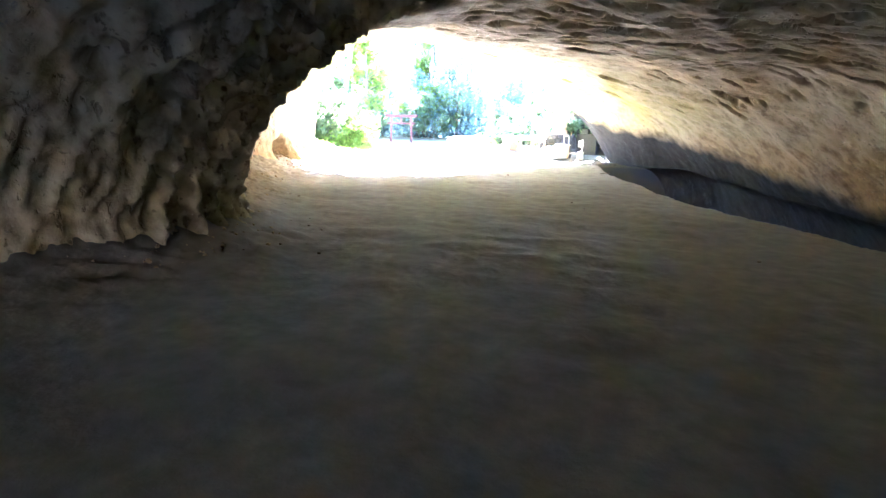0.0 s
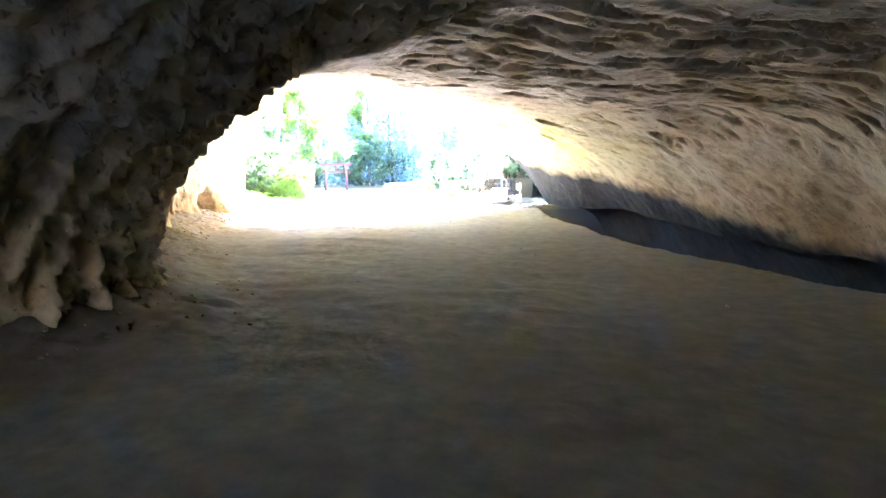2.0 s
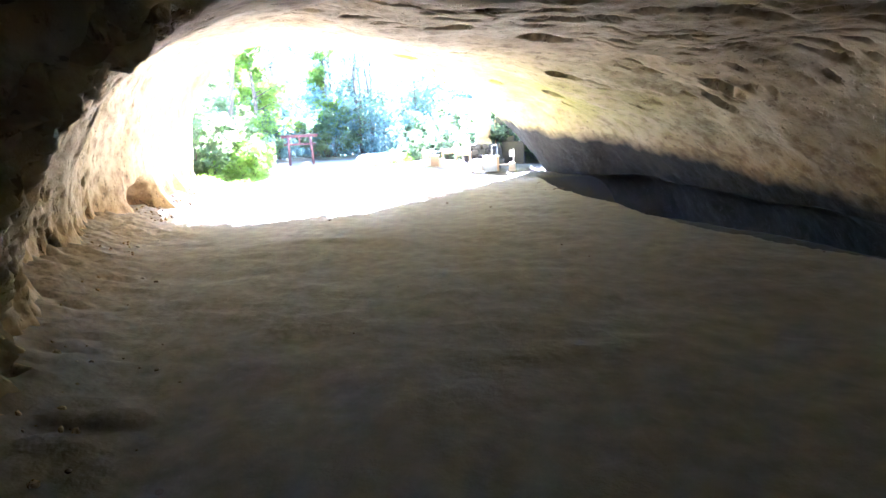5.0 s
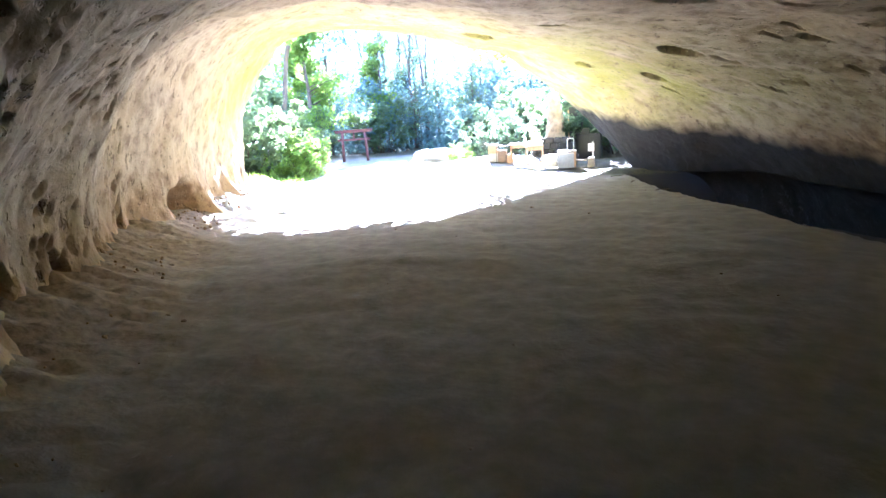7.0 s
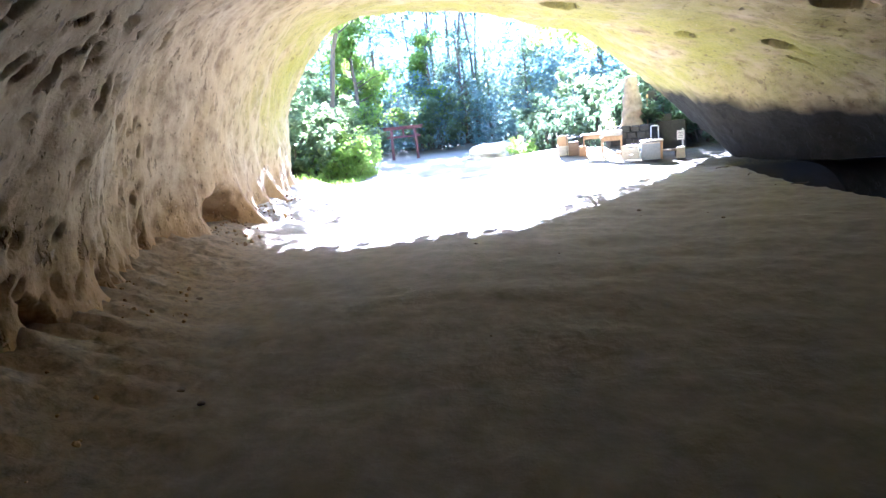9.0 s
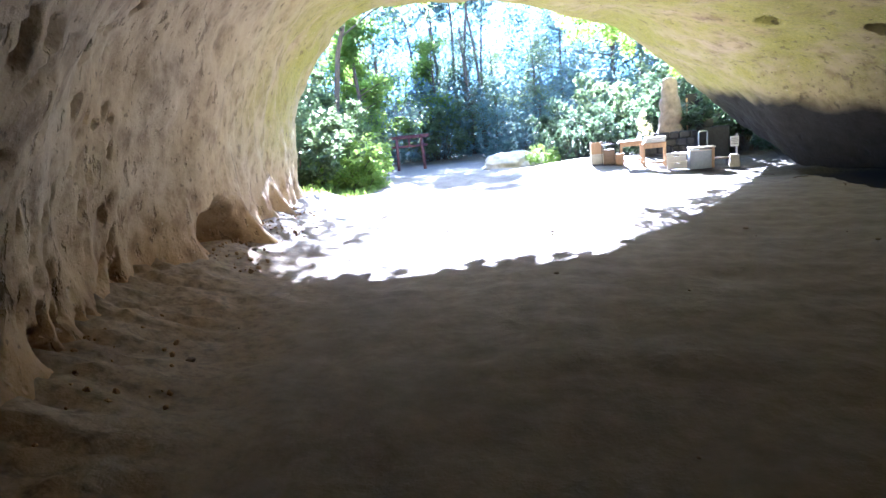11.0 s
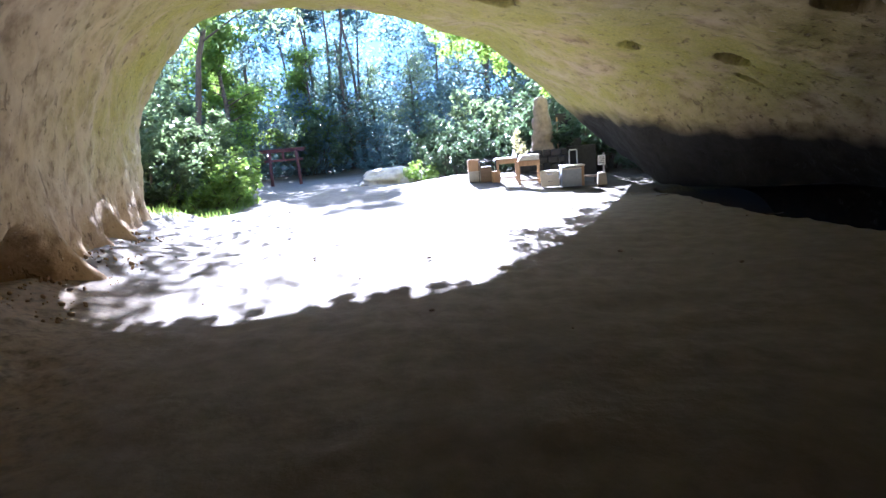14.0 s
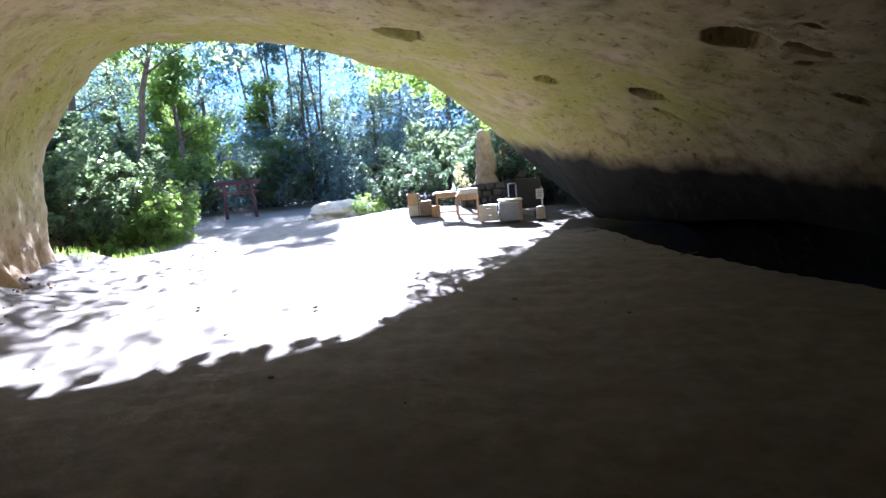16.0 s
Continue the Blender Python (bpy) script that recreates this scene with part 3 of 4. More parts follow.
for x, y, turn, size in ((-13.9, 47.5, 70, 0.95), (-13.0, 46.0, 140, 1.05), (-12.2, 47.8, 200, 0.9), (-15.6, 48.2, 260, 1.0), (-11.5, 46.4, 320, 1.0), (-16.6, 46.8, 20, 0.92)):
    put_copy(slim, x, y, turn, size)
front_tree = make_tree(12, 8, 0.25, 2.6, 6500, 0.11, LEAF_BRIGHT, "sunlit yellow-green tree beside the cave mouth", 0.12)
put(front_tree, 2.0, 28.0, 10)
shrubs = [make_shrub(21, 1.6, 2.6, 4200, 0.1, LEAF_DARK, "dense evergreen bush with small glossy leaves"),
          make_shrub(22, 1.2, 1.5, 3000, 0.08, LEAF_BRIGHT, "sunlit yellow-green young shrub"),
          make_shrub(23, 1.7, 3.0, 4200, 0.11, LEAF_MID, "tall leafy bush in mid green")]
# paler kinds 1 and 2 also carry the sunlight on this bank
bank_shrubs = [(-10.9, 20.4, 2, 0.75), (-10.1, 22.0, 1, 1.15), (-11.0, 24.4, 1, 1.3), (-11.4, 23.6, 2, 1.0), (-11.3, 21.6, 2, 0.9), (-12.2, 22.4, 2, 1.2), (-9.9, 20.0, 1, 0.4),
               (-13.0, 21.5, 2, 1.2), (-14.6, 25.5, 2, 1.3), (-15.2, 28.5, 0, 1.3), (-17.5, 31, 2, 1.3), (-12.6, 26.0, 0, 1.0), (-11.9, 25.0, 1, 0.7), (-14.2, 23.2, 2, 1.3),
               (-4.3, 26.6, 1, 0.55), (-3.2, 27.5, 0, 0.6), (-1.6, 27.0, 0, 0.75)]
# dark-leaved kind 0 around the monument puts the shade there into leaf colour
wood_shrubs = [(0.2, 27.2, 0, 0.8), (1.8, 27, 0, 1.1), (4.0, 26.0, 0, 1.1), (3.3, 23.4, 0, 0.7), (4.4, 22.0, 2, 0.7), (5.2, 24.0, 0, 1.0), (3.6, 21.4, 0, 0.45), (-3.6, 31, 0, 1.0), (1.0, 25.7, 0, 1.1),
               (2.4, 25.3, 0, 1.1), (-9.4, 21.6, 1, 0.7), (-18, 37, 2, 1.4), (-1.5, 33, 2, 1.4), (2.5, 32, 0, 1.5), (-14, 42, 2, 1.4), (-5.0, 41, 2, 1.0),
               (5.5, 30, 2, 1.5), (-20, 34, 0, 1.4), (2, 37, 2, 1.5)]
used = set()
for x, y, kind, size in bank_shrubs + wood_shrubs:
    if kind in used:
        put_copy(shrubs[kind], x, y, rng.uniform(0, 360), size)
    else:
        put(shrubs[kind], x, y, rng.uniform(0, 360), size)
        used.add(kind)

# the wooded slope behind, one mass of leaf clumps
clumps = []
for k in range(1100):
    a = radians(rng.uniform(46, 134))
    d = rng.uniform(44, 56)
    x, y = math.cos(a) * d, 8 + math.sin(a) * d
    g = float(ground_z(np.float64(x), np.float64(y)))
    clumps.append((Vector((x, y, g + 16.0 * rng.random() ** 1.2)), rng.uniform(0.8, 2.0)))
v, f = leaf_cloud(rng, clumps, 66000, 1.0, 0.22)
tagged(new("far_wood", mesh_of("far_wood", v, f, LEAF_HAZED)), "dense wood on the slope behind the path, blue haze put into its leaf colour", "wood", kind="stuff")
clumps = []
for k in range(420):
    x, y = rng.uniform(-27, 10), rng.uniform(40.5, 46)
    if x > -4:
        y -= 4
    g = float(ground_z(np.float64(x), np.float64(y)))
    clumps.append((Vector((x, y, g + 5.5 * rng.random() ** 1.7)), rng.uniform(0.5, 1.2)))
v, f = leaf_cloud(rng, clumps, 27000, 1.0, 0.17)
tagged(new("understorey", mesh_of("understorey", v, f, LEAF_HAZED)), "tangled understorey along the edge of the wood, blue haze put into its leaf colour", "undergrowth", kind="stuff")

# leaves that hang over the rim of the mouth
rim_pts = []
for k in range(60):
    x = -7.2 + 7.6 * rng.random()
    y = float(mouth_y(x)) + 0.35
    e = int(np.argmin(abs(vault[-1, :NU_L + NU_R, 0] - x) + 3 * (vault[-1, :NU_L + NU_R, 2] < 1.0)))
    z = vault[-1, e, 2]
    thick = 0.1 + 0.14 * smooth01((x + 2.2) / 1.2)
    rim_pts.append((Vector((x, y + 0.25 * rng.random(), z + 0.12 + 0.2 * rng.random())), float(thick)))
for k in range(26):
    x = -2.5 + 1.6 * rng.random() ** 0.8
    e = int(np.argmin(abs(vault[-1, NU_L:NU_L + NU_R, 0] - x))) + NU_L
    drop = 0.5 * rng.random() ** 1.5 if x < -2.0 else 0.5 * rng.random()
    rim_pts.append((Vector((x, float(mouth_y(x)) + 0.7, vault[-1, e, 2] + 0.15 - drop)), 0.2))
v, f = leaf_cloud(rng, rim_pts, 5200, 1.0, 0.06)
tagged(new("rim_leafage", mesh_of("rim_leafage", v, f, LEAF_BRIGHT)), "bright green leaves trailing over the cave's rim", "foliage", kind="stuff")

# grass tufts on the bank at the left of the mouth
verts, faces = [], []
for k in range(2600):
    x, y = rng.uniform(-10.6, -8.2), rng.uniform(17.4, 23.5)
    x -= 0.25 * max(0, y - 20)
    z = float(ground_z(np.float64(x), np.float64(y)))
    a, h, lean = rng.uniform(0, 6.28), rng.uniform(0.08, 0.26), rng.uniform(0.02, 0.14)
    w = Vector((math.cos(a), math.sin(a), 0)) * 0.008
    b = Vector((x, y, z - 0.02))
    o = Vector((-math.sin(a), math.cos(a), 0)) * lean
    i = len(verts)
    verts += [b - w, b + w, b + o * 0.4 + Vector((0, 0, h * 0.6)) + w * 0.7, b + o * 0.4 + Vector((0, 0, h * 0.6)) - w * 0.7, b + o + Vector((0, 0, h))]
    faces += [(i, i + 1, i + 2, i + 3), (i + 3, i + 2, i + 4)]
tagged(new("grass", mesh_of("grass", verts, faces, LEAF_BRIGHT)), "short green grass on the bank by the cave mouth", "grass", kind="stuff")

# ---- things by the mouth of the cave ----
WOOD = simple_material("worn_pale_wood", (0.42, 0.27, 0.14), 0.6, 0.22, 18, 0.25, stretch=(1, 1, 0.15))
WOOD_DARK = simple_material("weathered_wood", (0.2, 0.14, 0.09), 0.75, 0.25, 18, 0.3, stretch=(0.2, 1, 1))
RED_WOOD = simple_material("faded_vermilion_wood", (0.13, 0.045, 0.04), 0.7, 0.25, 12, 0.25, stretch=(1, 1, 0.3))
PLASTIC = simple_material("cream_plastic", (0.68, 0.63, 0.5), 0.45, 0.06, 20, 0.05)
GREY_PAINT = simple_material("blue_grey_painted_board", (0.33, 0.37, 0.4), 0.5, 0.1, 14, 0.08)
CONCRETE = simple_material("pale_concrete", (0.5, 0.46, 0.38), 0.9, 0.15, 22, 0.4)
STONE = simple_material("rough_grey_brown_stone", (0.2, 0.16, 0.12), 0.9, 0.3, 8, 0.8)
DARK_STONE = simple_material("dark_polished_granite", (0.012, 0.0125, 0.014), 0.6, 0.25, 60, 0.06)
GREY_STONE = simple_material("grey_cut_stone", (0.045, 0.043, 0.04), 0.85, 0.25, 20, 0.4)
PALE_STONE = simple_material("bleached_boulder_stone", (0.56, 0.52, 0.45), 0.9, 0.2, 7, 0.7)
CLOTH = simple_material("white_cloth", (0.78, 0.77, 0.73), 0.85, 0.05, 30, 0.2)
STEEL = simple_material("bare_steel", (0.55, 0.55, 0.54), 0.35, 0.1, 30, 0.05, metal=0.9)
BLACK_METAL = simple_material("black_wire", (0.03, 0.03, 0.032), 0.5, 0.15, 30, 0.05, metal=0.6)
PLASTER = simple_material("white_glazed_ceramic", (0.8, 0.79, 0.75), 0.3, 0.04, 20, 0.05)


def block(bm, size, at=(0, 0, 0), bevel=0.006, turn=0.0, taper=1.0):
    """A bevelled box whose base stands at the given place."""
    made = bmesh.ops.create_cube(bm, size=1.0)["verts"]
    for v in made:
        k = taper if v.co.z > 0 else 1.0
        v.co = Vector((v.co.x * size[0] * k, v.co.y * size[1] * k, (v.co.z + 0.5) * size[2]))
    edges = list({e for v in made for e in v.link_edges})
    if bevel:
        res = bmesh.ops.bevel(bm, geom=edges, offset=bevel, segments=1, affect="EDGES")
        made = list({v for fc in res["faces"] for v in fc.verts} | {v for v in made if v.is_valid})
    bmesh.ops.transform(bm, matrix=pose(*at, 0, 0, turn), verts=made)


def piece(name, material, parent, size, at=(0, 0, 0), bevel=0.006, turn=0.0, label="", taper=1.0):
    bm = bmesh.new()
    block(bm, size, (0, 0, 0), bevel, turn, taper)
    ob = part(name, bm, material, parent, label)
    ob.location = at
    return ob


def rod(name, material, parent, pts, r=0.012, sides=8, label=""):
    bm = bmesh.new()
    tube(bm, pts, [r] * len(pts), sides)
    return part(name, bm, material, parent, label, smooth=True)


def rock_lump(name, material, parent, size, seed, rough=0.18, detail=4, label=""):
    bm = bmesh.new()
    bmesh.ops.create_icosphere(bm, subdivisions=detail, radius=1.0)
    for v in bm.verts:
        q = v.co * 1.4 + Vector((seed * 3.7, seed, 0))
        k = 1 + rough * noise.noise(q) + rough * 0.5 * noise.noise(q * 2.7) + rough * 0.25 * noise.noise(q * 6)
        v.co = Vector((v.co.x * size[0] * k, v.co.y * size[1] * k, v.co.z * size[2] * k))
    return part(name, bm, material, parent, label, smooth=True)


def spot(x, y, turn=0.0, dz=0.0):
    return pose(x, y, float(ground_z(np.float64(x), np.float64(y))) + dz, 0, 0, turn)


def school_desk():
    d = thing("school_desk", Matrix(), "small worn wooden school desk standing on the sand", "desk", "school desks at the cave mouth")
    piece("desktop", WOOD, d, (0.6, 0.42, 0.022), (0, 0, 0.615))
    piece("drawer_front", WOOD, d, (0.5, 0.02, 0.11), (0, -0.18, 0.503))
    piece("shelf", WOOD_DARK, d, (0.5, 0.36, 0.014), (0, 0, 0.5))
    for sx in (-1, 1):
        piece("side_panel", WOOD, d, (0.018, 0.36, 0.11), (sx * 0.255, 0, 0.505))
        for sy in (-1, 1):
            piece("leg", WOOD, d, (0.042, 0.042, 0.614), (sx * 0.262, sy * 0.172, 0))
        piece("stretcher", WOOD, d, (0.022, 0.32, 0.035), (sx * 0.262, 0, 0.12))
    piece("foot_rail", WOOD, d, (0.49, 0.022, 0.035), (0, -0.1, 0.1))
    return d


desk = school_desk()
desk.matrix_world = spot(-1.0, 21.75, 6, 0.02)
desk_two = copy_thing(desk, spot(-0.42, 21.35, 4, 0.02))
desk_z, desk_two_z = desk.matrix_world.translation.z + 0.637, desk_two.matrix_basis.translation.z + 0.637

cloth = thing("table_cloth", pose(-1.02, 21.75, desk_z + 0.002, 0, 0, 6), "crumpled white cloth spread over a school desk", "cloth")
bm = bmesh.new()
bmesh.ops.create_grid(bm, x_segments=26, y_segments=20, size=0.5)
for v in bm.verts:
    v.co = Vector((v.co.x * 0.68, v.co.y * 0.46, 0.012 + 0.018 * abs(noise.noise((v.co.x * 9, v.co.y * 9, 3)))))
    over = max(0.0, -v.co.y - 0.212) + max(0.0, abs(v.co.x) - 0.302)
    if over > 0:
        v.co.z -= over * 1.4
bmesh.ops.solidify(bm, geom=bm.faces[:], thickness=-0.003)
part("fabric", bm, CLOTH, cloth, smooth=True)

figure = thing("ceramic_figure", pose(-0.78, 21.8, desk_z + 0.02, 0, 0, 20), "small white ceramic figure on a cloth-covered desk", "ornament")
bm = bmesh.new()
prof = [(0.0, 0.0), (0.062, 0.0), (0.07, 0.03), (0.06, 0.09), (0.035, 0.13), (0.04, 0.155), (0.038, 0.18), (0.02, 0.2), (0.0, 0.205)]
rings = [[bm.verts.new((max(r, 0.001) * math.cos(a), max(r, 0.001) * math.sin(a), z)) for a in (2 * math.pi * k / 16 for k in range(16))] for r, z in prof]
for r0, r1 in zip(rings, rings[1:]):
    for k in range(16):
        bm.faces.new((r0[k], r0[(k + 1) % 16], r1[(k + 1) % 16], r1[k]))
part("body", bm, PLASTER, figure, smooth=True)

bundle = thing("towel_bundle", pose(-0.4, 21.37, desk_two_z, 0, 0, 4), "thick folded white towels stacked on a school desk", "towels")
for k, (w, h) in enumerate([(0.54, 0.05), (0.52, 0.045), (0.5, 0.05)]):
    piece("folded_towel", CLOTH, bundle, (w, 0.36, h), (0.012 * (k - 1), 0.008 * k, 0.002 + 0.05 * k), 0.018, 3 * k)


def plastic_crate():
    c = thing("plastic_crate", Matrix(), "cream plastic storage crate with dark grip slots", "crate", "stacked plastic crates")
    piece("floor_panel", PLASTIC, c, (0.44, 0.32, 0.012), (0, 0, 0))
    for sy in (-1, 1):
        piece("wall_low", PLASTIC, c, (0.46, 0.014, 0.12), (0, sy * 0.163, 0.002), 0.004)
        for sx in (-1, 1):
            piece("wall_side_strip", PLASTIC, c, (0.17, 0.014, 0.034), (sx * 0.145, sy * 0.163, 0.122), 0.003)
        piece("rim", PLASTIC, c, (0.48, 0.03, 0.028), (0, sy * 0.165, 0.156), 0.006)
    for sx in (-1, 1):
        piece("end_wall", PLASTIC, c, (0.014, 0.312, 0.155), (sx * 0.223, 0, 0.002), 0.004)
        piece("end_rim", PLASTIC, c, (0.03, 0.3, 0.028), (sx * 0.226, 0, 0.156), 0.006)
    piece("contents", BLACK_METAL, c, (0.42, 0.3, 0.1), (0, 0, 0.014), label="dark stored things inside")
    return c


crate = plastic_crate()
crate.matrix_world = spot(0.12, 20.95, -5, 0.015)
upper = copy_thing(crate, spot(0.1, 20.96, -2, 0.2))
lid = thing("crate_lid", spot(0.1, 20.96, -2, 0.386), "flat cream plastic lid on the stacked crates", "lid")
piece("panel", PLASTIC, lid, (0.49, 0.35, 0.02), (0, 0, 0), 0.008)
piece("raised_rim", PLASTIC, lid, (0.4, 0.26, 0.012), (0, 0, 0.02), 0.005)

bin_box = thing("storage_box", spot(0.67, 20.85, 3, 0.01), "blue-grey storage box with a pale lid and a wooden side", "box")
piece("body", GREY_PAINT, bin_box, (0.5, 0.42, 0.47), (-0.04, 0, 0), 0.008)
piece("side_board", WOOD, bin_box, (0.06, 0.42, 0.5), (0.245, 0, 0), 0.006, label="orange-brown wooden side board")
piece("lid", PLASTIC, bin_box, (0.6, 0.46, 0.035), (0, 0, 0.502), 0.01, label="pale cream lid")
piece("lid_lip", PLASTIC, bin_box, (0.5, 0.02, 0.03), (-0.04, -0.218, 0.44), 0.004)

trolley = thing("hand_trolley", spot(0.76, 21.3, 0, 0.01), "folding hand trolley with a bright steel pull handle", "trolley")
for sx in (-1, 1):
    rod("upright", STEEL, trolley, [(sx * 0.1, 0, 0.05), (sx * 0.1, 0, 0.86)], 0.016)
    bm = bmesh.new()
    bmesh.ops.create_cone(bm, cap_ends=True, segments=16, radius1=0.07, radius2=0.07, depth=0.03, matrix=pose(0, 0, 0, 0, 90, 0))
    w = part("wheel", bm, BLACK_METAL, trolley, "black rubber wheel")
    w.location = (sx * 0.15, 0.03, 0.07)
rod("handle", STEEL, trolley, [(-0.1, 0, 0.86), (-0.085, 0, 0.885), (0.085, 0, 0.885), (0.1, 0, 0.86)], 0.018)
rod("axle", STEEL, trolley, [(-0.15, 0.03, 0.07), (0.15, 0.03, 0.07)], 0.008)
piece("toe_plate", STEEL, trolley, (0.3, 0.16, 0.008), (0, -0.08, 0.03), 0.002)

notice = thing("notice_stand", spot(1.45, 20.85, -4, 0.0), "white notice board on a post in a concrete foot", "sign")
piece("foot", CONCRETE, notice, (0.24, 0.22, 0.31), (-0.03, 0, 0), 0.015, label="pale concrete block foot", taper=0.84)
piece("post", STEEL, notice, (0.045, 0.045, 0.5), (0.02, 0, 0.3), 0.004)
piece("board", CLOTH, notice, (0.19, 0.015, 0.25), (-0.03, -0.032, 0.5), 0.003)
for k, w in enumerate((0.12, 0.14, 0.1, 0.13)):
    piece("text_bar", GREY_STONE, notice, (w, 0.003, 0.012), (-0.03, -0.042, 0.69 - 0.045 * k), 0.0)

plank = thing("plank_seat", spot(1.12, 21.4, -12, 0.0), "low weathered plank bench on stone blocks", "bench")
piece("seat", WOOD_DARK, plank, (0.7, 0.22, 0.045), (0, 0, 0.16), 0.008)
for sx in (-1, 1):
    piece("support", GREY_STONE, plank, (0.12, 0.2, 0.16), (sx * 0.24, 0, 0), 0.012)

left_box = thing("wooden_box", spot(-1.95, 22.05, 8, 0.28), "open-topped pale wooden box on a cream block", "box")
piece("front", WOOD, left_box, (0.32, 0.018, 0.3), (0, -0.15, 0.02), 0.003)
piece("back", WOOD, left_box, (0.32, 0.018, 0.3), (0, 0.15, 0.02), 0.003)
for sx in (-1, 1):
    piece("side", WOOD, left_box, (0.018, 0.28, 0.3), (sx * 0.151, 0, 0.02), 0.003)
piece("bottom", WOOD, left_box, (0.34, 0.32, 0.02), (0, 0, 0), 0.003)
foot = thing("stone_block", spot(-1.93, 22.05, 8, -0.02), "cream concrete block under a wooden box", "block")
piece("body", CONCRETE, foot, (0.36, 0.32, 0.3), (0, 0, 0), 0.018)

rack = thing("wire_rack", spot(-1.55, 21.9, 4, 0.0), "black wire rack on a dark cabinet body", "rack")
piece("cabinet", WOOD_DARK, rack, (0.3, 0.3, 0.42), (-0.05, 0, 0), 0.008)
for k in range(5):
    rod("shelf_wire", BLACK_METAL, rack, [(-0.24, -0.16 + 0.08 * k, 0.56), (0.24, -0.16 + 0.08 * k, 0.56)], 0.006, 6)
for k in range(3):
    rod("rail_wire", BLACK_METAL, rack, [(-0.24, -0.17, 0.5 + 0.06 * k), (0.24, -0.17, 0.5 + 0.06 * k)], 0.006, 6)
for sx in (-1, 1):
    for sy in (-1, 1):
        rod("upright", BLACK_METAL, rack, [(sx * 0.24, sy * 0.17, 0), (sx * 0.24, sy * 0.17, 0.64)], 0.009, 6)
carton = thing("cardboard_carton", spot(-1.32, 21.8, 10, 0.0), "plain brown carton beside the wire rack", "carton")
piece("body", WOOD, carton, (0.22, 0.24, 0.3), (0, 0, 0), 0.004)
piece("flap", WOOD, carton, (0.22, 0.12, 0.006), (0, -0.06, 0.301), 0.0)

# standing stone on its heap, and the dark monument beside it
heap = thing("cairn", spot(0.15, 23.7, 0, -0.1), "low dry-laid grey stone base under the standing stone", "cairn")
r2 = random.Random(5)
for row in range(4):
    x = -0.78 + 0.06 * row
    while x < 0.72 - 0.06 * row:
        w = r2.uniform(0.16, 0.34)
        piece("stone", GREY_STONE, heap, (w - 0.015, 0.22 + 0.05 * r2.random(), 0.2), (x + w / 2, -0.28 + 0.03 * row + 0.03 * r2.random(), 0.06 + 0.205 * row), 0.03, r2.uniform(-4, 4))
        x += w
piece("core", GREY_STONE, heap, (1.5, 0.7, 0.8), (0, 0.15, 0), 0.05, taper=0.85)
stele = thing("standing_stone", pose(0.14, 23.75, 0.78), "rugged tall grey-brown standing stone, tapering upward", "standing stone")
bm = bmesh.new()
rings = []
for i in range(46):
    f = i / 45
    ring = []
    for k in range(30):
        a = 2 * math.pi * k / 30
        w = (0.39 - 0.2 * f ** 0.85) * (1 if f < 0.93 else math.sqrt(max(0.02, 1 - ((f - 0.93) / 0.07) ** 2)))
        x, y = math.cos(a), math.sin(a)
        n1 = noise.noise((x * 1.2, y * 1.2, f * 4.2)) + 0.7 * noise.noise((x * 2.5, y * 2.5, f * 13)) + 0.35 * noise.noise((x * 6, y * 6, f * 24))
        w *= 1 + 0.17 * n1 + 0.05 * math.sin(f * 26 + 2 * noise.noise((x, y, f)))
        ring.append(bm.verts.new((w * x - 0.05 * f, w * y * 0.62, 1.72 * f + 0.02 * n1)))
    rings.append(ring)
for r0, r1 in zip(rings, rings[1:]):
    for k in range(30):
        bm.faces.new((r0[k], r0[(k + 1) % 30], r1[(k + 1) % 30], r1[k]))
bm.faces.new(rings[-1])
bm.faces.new(rings[0][::-1])
part("body", bm, STONE, stele, smooth=True)
tomb = thing("stone_monument", spot(1.02, 24.5, -4, -0.1), "dark granite slab on a stepped grey stone plinth", "monument")
tz = tomb.matrix_world.translation.z
piece("lower_step", GREY_STONE, tomb, (1.5, 0.9, 0.95 - tz), (0, 0, 0), 0.02)
piece("upper_step", GREY_STONE, tomb, (0.95, 0.6, 0.22), (-0.15, 0, 0.95 - tz), 0.015)
piece("slab", DARK_STONE, tomb, (0.48, 0.2, 0.8), (-0.2, 0, 1.17 - tz), 0.012)
marker = thing("marker_post", spot(0.58, 24.0, 0, -0.05), "slim pale wooden marker post with writing bars", "post")
mz = marker.matrix_world.translation.z
piece("shaft", WOOD, marker, (0.05, 0.04, 1.85 - mz), (0, 0, 0), 0.006)
vase = thing("flower_vase", pose(-0.6, 23.55, 0), "ceramic vase with pale yellow leafy branches", "vase")
vase.matrix_world = spot(-0.62, 23.3)
bm = bmesh.new()
rings = [[bm.verts.new((r * math.cos(a), r * math.sin(a), z)) for a in (2 * math.pi * k / 16 for k in range(16))]
         for r, z in [(0.07, 0), (0.1, 0.08), (0.11, 0.25), (0.07, 0.42), (0.055, 0.5), (0.075, 0.55)]]
for r0, r1 in zip(rings, rings[1:]):
    for k in range(16):
        bm.faces.new((r0[k], r0[(k + 1) % 16], r1[(k + 1) % 16], r1[k]))
bm.faces.new(rings[0][::-1])
part("body", bm, GREY_STONE, vase, smooth=True)
v, f = leaf_cloud(random.Random(4), [(Vector((0, 0, 0.85)), 0.2), (Vector((-0.1, 0, 1.05)), 0.16), (Vector((0.08, 0, 0.7)), 0.16), (Vector((-0.05, 0, 1.25)), 0.1)], 260, 1.0, 0.05)
new("spray", mesh_of("spray", v, f, LEAF_PALE)).parent = vase
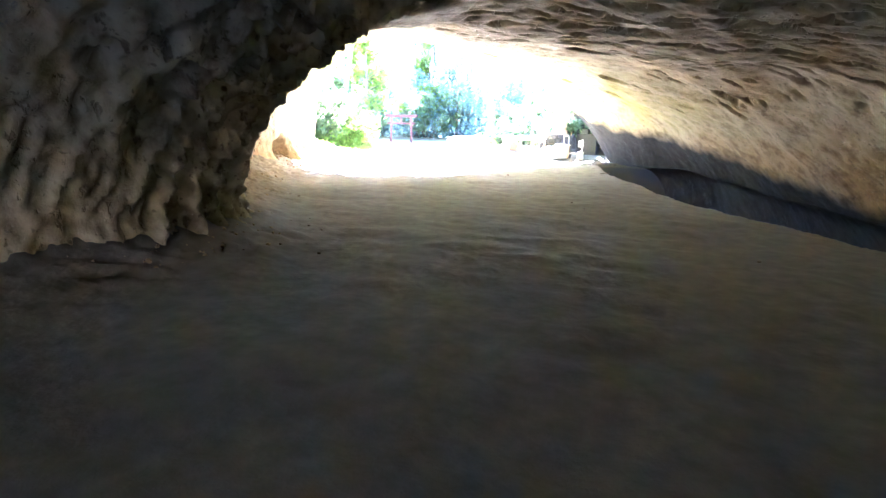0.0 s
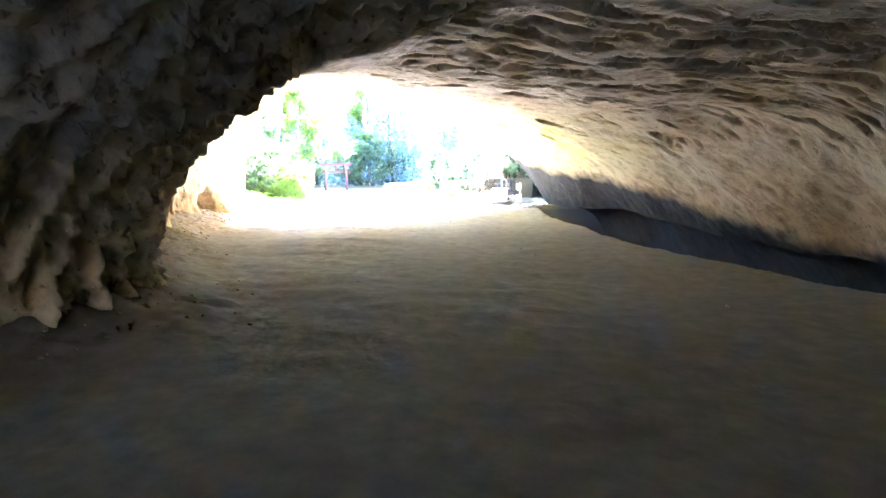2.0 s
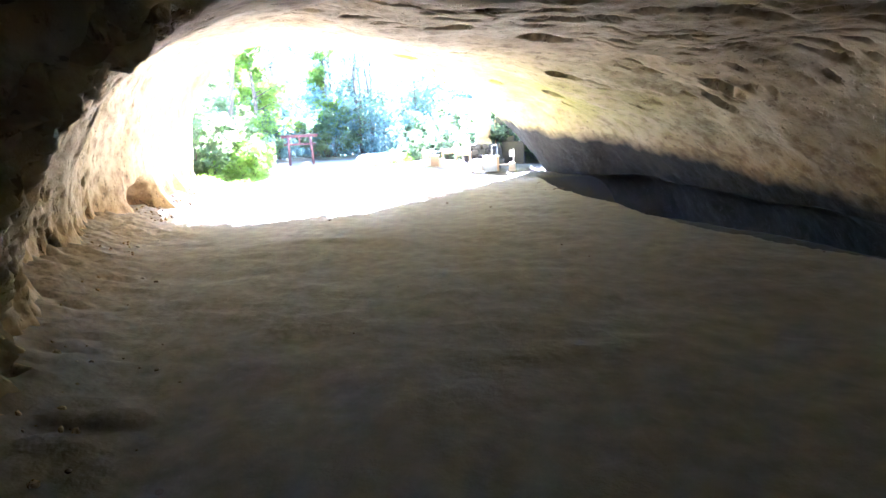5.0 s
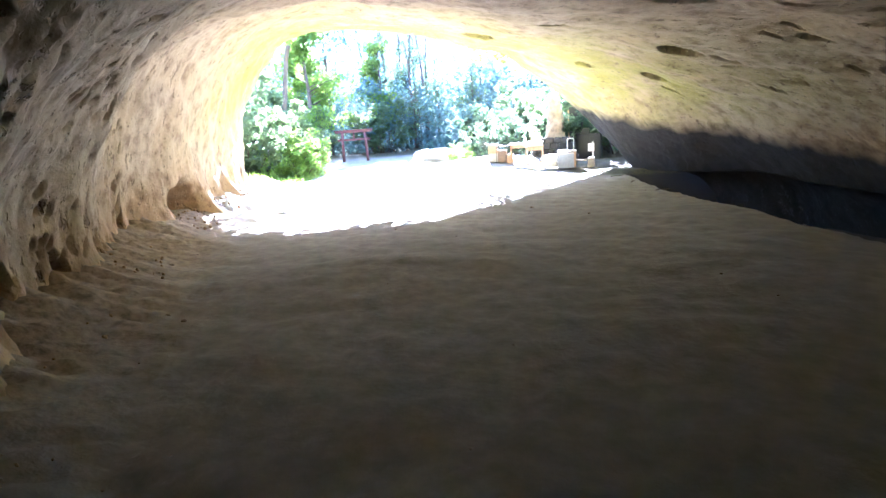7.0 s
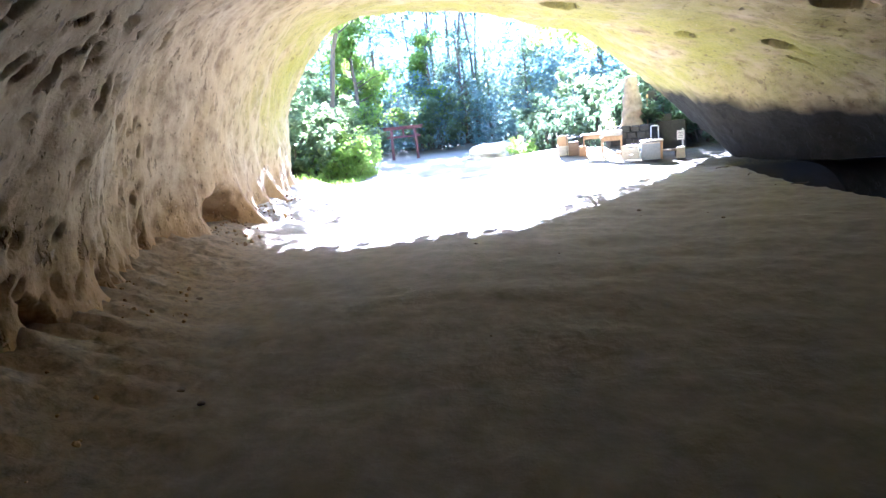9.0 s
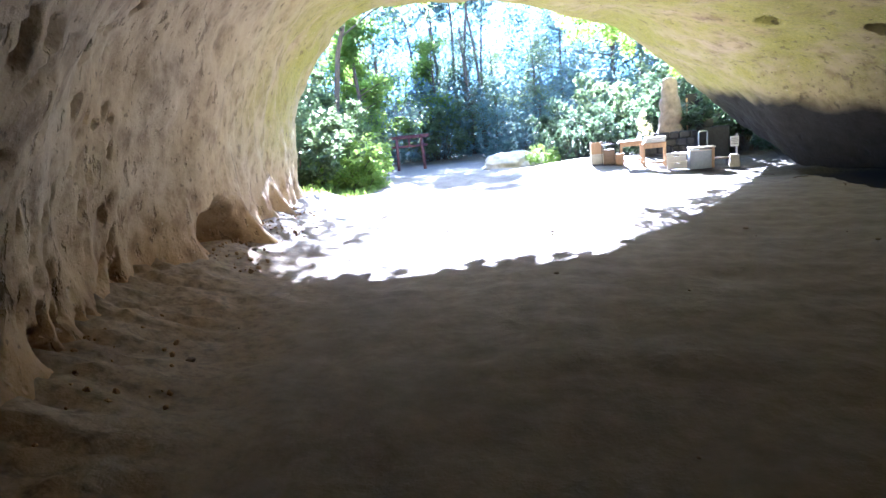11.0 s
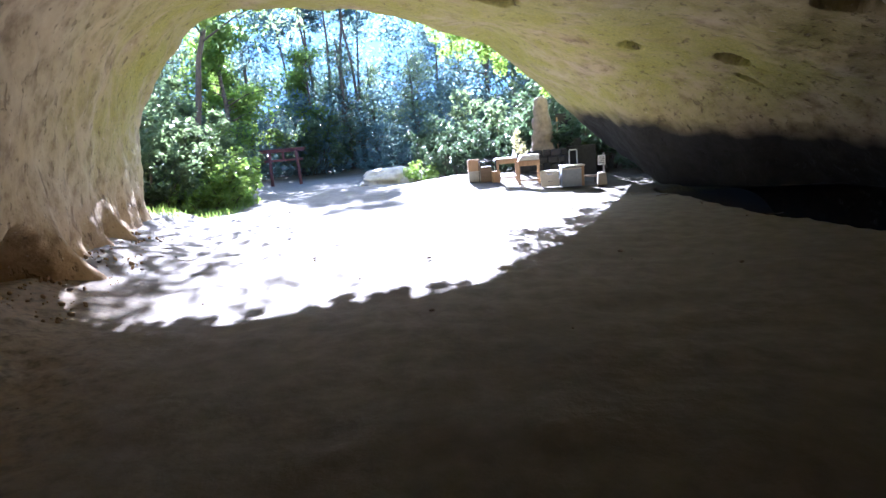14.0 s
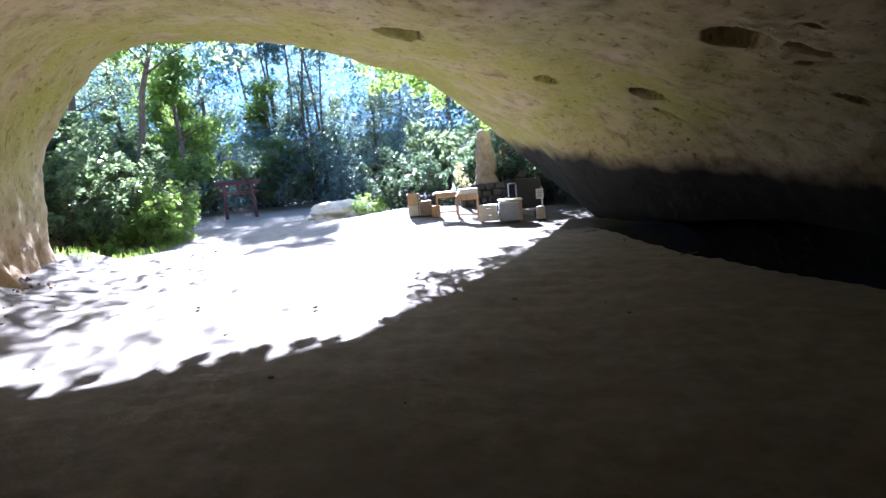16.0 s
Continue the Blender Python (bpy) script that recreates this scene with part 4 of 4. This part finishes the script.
for k in range(4):
    rod("twig", BARK, vase, [(0, 0, 0.5), (0.05 * (k - 1.5), 0.02, 0.8), (0.09 * (k - 1.5), 0, 1.15)], 0.006, 5)

boulder = thing("boulder", spot(-5.6, 27.3, 15, 0.08), "pale sun-bleached boulder beside the path", "boulder")
rock_lump("body", PALE_STONE, boulder, (1.15, 0.8, 0.55), 3, 0.28, 5)
small = thing("boulder", spot(-4.55, 26.9, 0, 0.08), "small pale rock leaning on the larger boulder", "boulder")
rock_lump("body", PALE_STONE, small, (0.5, 0.42, 0.34), 8, 0.3, 4)

gate = thing("torii_gate", spot(-13.5, 36.0, 3, -0.1), "faded red wooden torii gate over the woodland path", "gate")
for sx in (-1, 1):
    rod("pillar", RED_WOOD, gate, [(sx * 0.83, 0, -0.2), (sx * 0.8, 0, 1.0), (sx * 0.76, 0, 2.0)], 0.09, 12)
    piece("wedge", RED_WOOD, gate, (0.06, 0.2, 0.1), (sx * 0.9, 0, 1.5), 0.004)
piece("tie_beam", RED_WOOD, gate, (2.2, 0.09, 0.13), (0, 0, 1.42), 0.008)
piece("lintel", RED_WOOD, gate, (2.5, 0.17, 0.13), (0, 0, 1.92), 0.01)
piece("cap_beam", RED_WOOD, gate, (2.62, 0.24, 0.07), (0, 0, 2.05), 0.012)
piece("name_strut", RED_WOOD, gate, (0.12, 0.06, 0.37), (0, 0, 1.55), 0.005)

# stones strewn on the floor
r3 = random.Random(8)
pebble_mesh = []
for k in range(5):
    lump = rock_lump("pebble", STONE, None, (1, 0.8, 0.55), 30 + k, 0.3, 2)
    lump.matrix_world = pose(0, 0, -50)
    pebble_mesh.append(lump)
for k in range(110):
    if k < 60:
        y = r3.uniform(1.5, 15)
        x = float(left_x(y)) + 0.25 + 1.3 * r3.random() ** 1.8
    else:
        y = r3.uniform(2, 20)
        x = r3.uniform(float(left_x(min(y, 17))) + 1, float(edge_x(y)))
    size = 0.01 + 0.028 * r3.random() ** 3
    if k < 5:
        ob = pebble_mesh[k]
    else:
        ob = pebble_mesh[k % 5].copy()
        scene.collection.objects.link(ob)
    ob.matrix_world = spot(x, y, r3.uniform(0, 360), 0.01) @ Matrix.Scale(size, 4)
    tagged(ob, "small tan stone lying on the sandy cave floor", "stone", "stones on the cave floor")

# fallen twigs and leaves on the floor near the overhang
for k, (x, y, turn, size) in enumerate(((2.1, 17.6, 20, 0.16), (2.4, 16.2, 75, 0.12), (1.7, 18.4, 140, 0.13), (2.9, 14.6, 10, 0.14))):
    twig = thing("twig", spot(x, y, turn, 0.03), "dry dark broken twig lying on the sandy floor", "twig", "twigs on the cave floor")
    rod("stick", BARK, twig, [(-size, 0, 0), (-size * 0.2, size * 0.12, 0.012), (size * 0.5, 0, 0.004), (size, size * 0.2, 0.01)], 0.009, 6)
    rod("side_shoot", BARK, twig, [(size * 0.1, 0.02, 0.008), (size * 0.5, -size * 0.35, 0.02)], 0.005, 5)

# crumbled clods along the foot of the wall
bm = bmesh.new()
for k in range(700):
    y = r3.uniform(1.0, 15.5)
    x = float(left_x(y)) + 0.1 + 0.75 * r3.random() ** 1.6
    z = float(ground_z(np.float64(x), np.float64(y)))
    s = 0.008 + 0.032 * r3.random() ** 2.5
    made = bmesh.ops.create_icosphere(bm, subdivisions=1, radius=1.0)["verts"]
    m = pose(x, y, z + 0.012, r3.uniform(0, 360), r3.uniform(0, 360), 0) @ Matrix.Diagonal((s, s * r3.uniform(0.6, 1), s * r3.uniform(0.5, 0.9), 1))
    for v in made:
        v.co = m @ (v.co * (1 + 0.35 * noise.noise(v.co * 1.7 + Vector((k, 0, 0)))))
tagged(part("rubble", bm, ROCK), "crumbled sandstone clods along the foot of the cave wall", "rubble", kind="stuff")
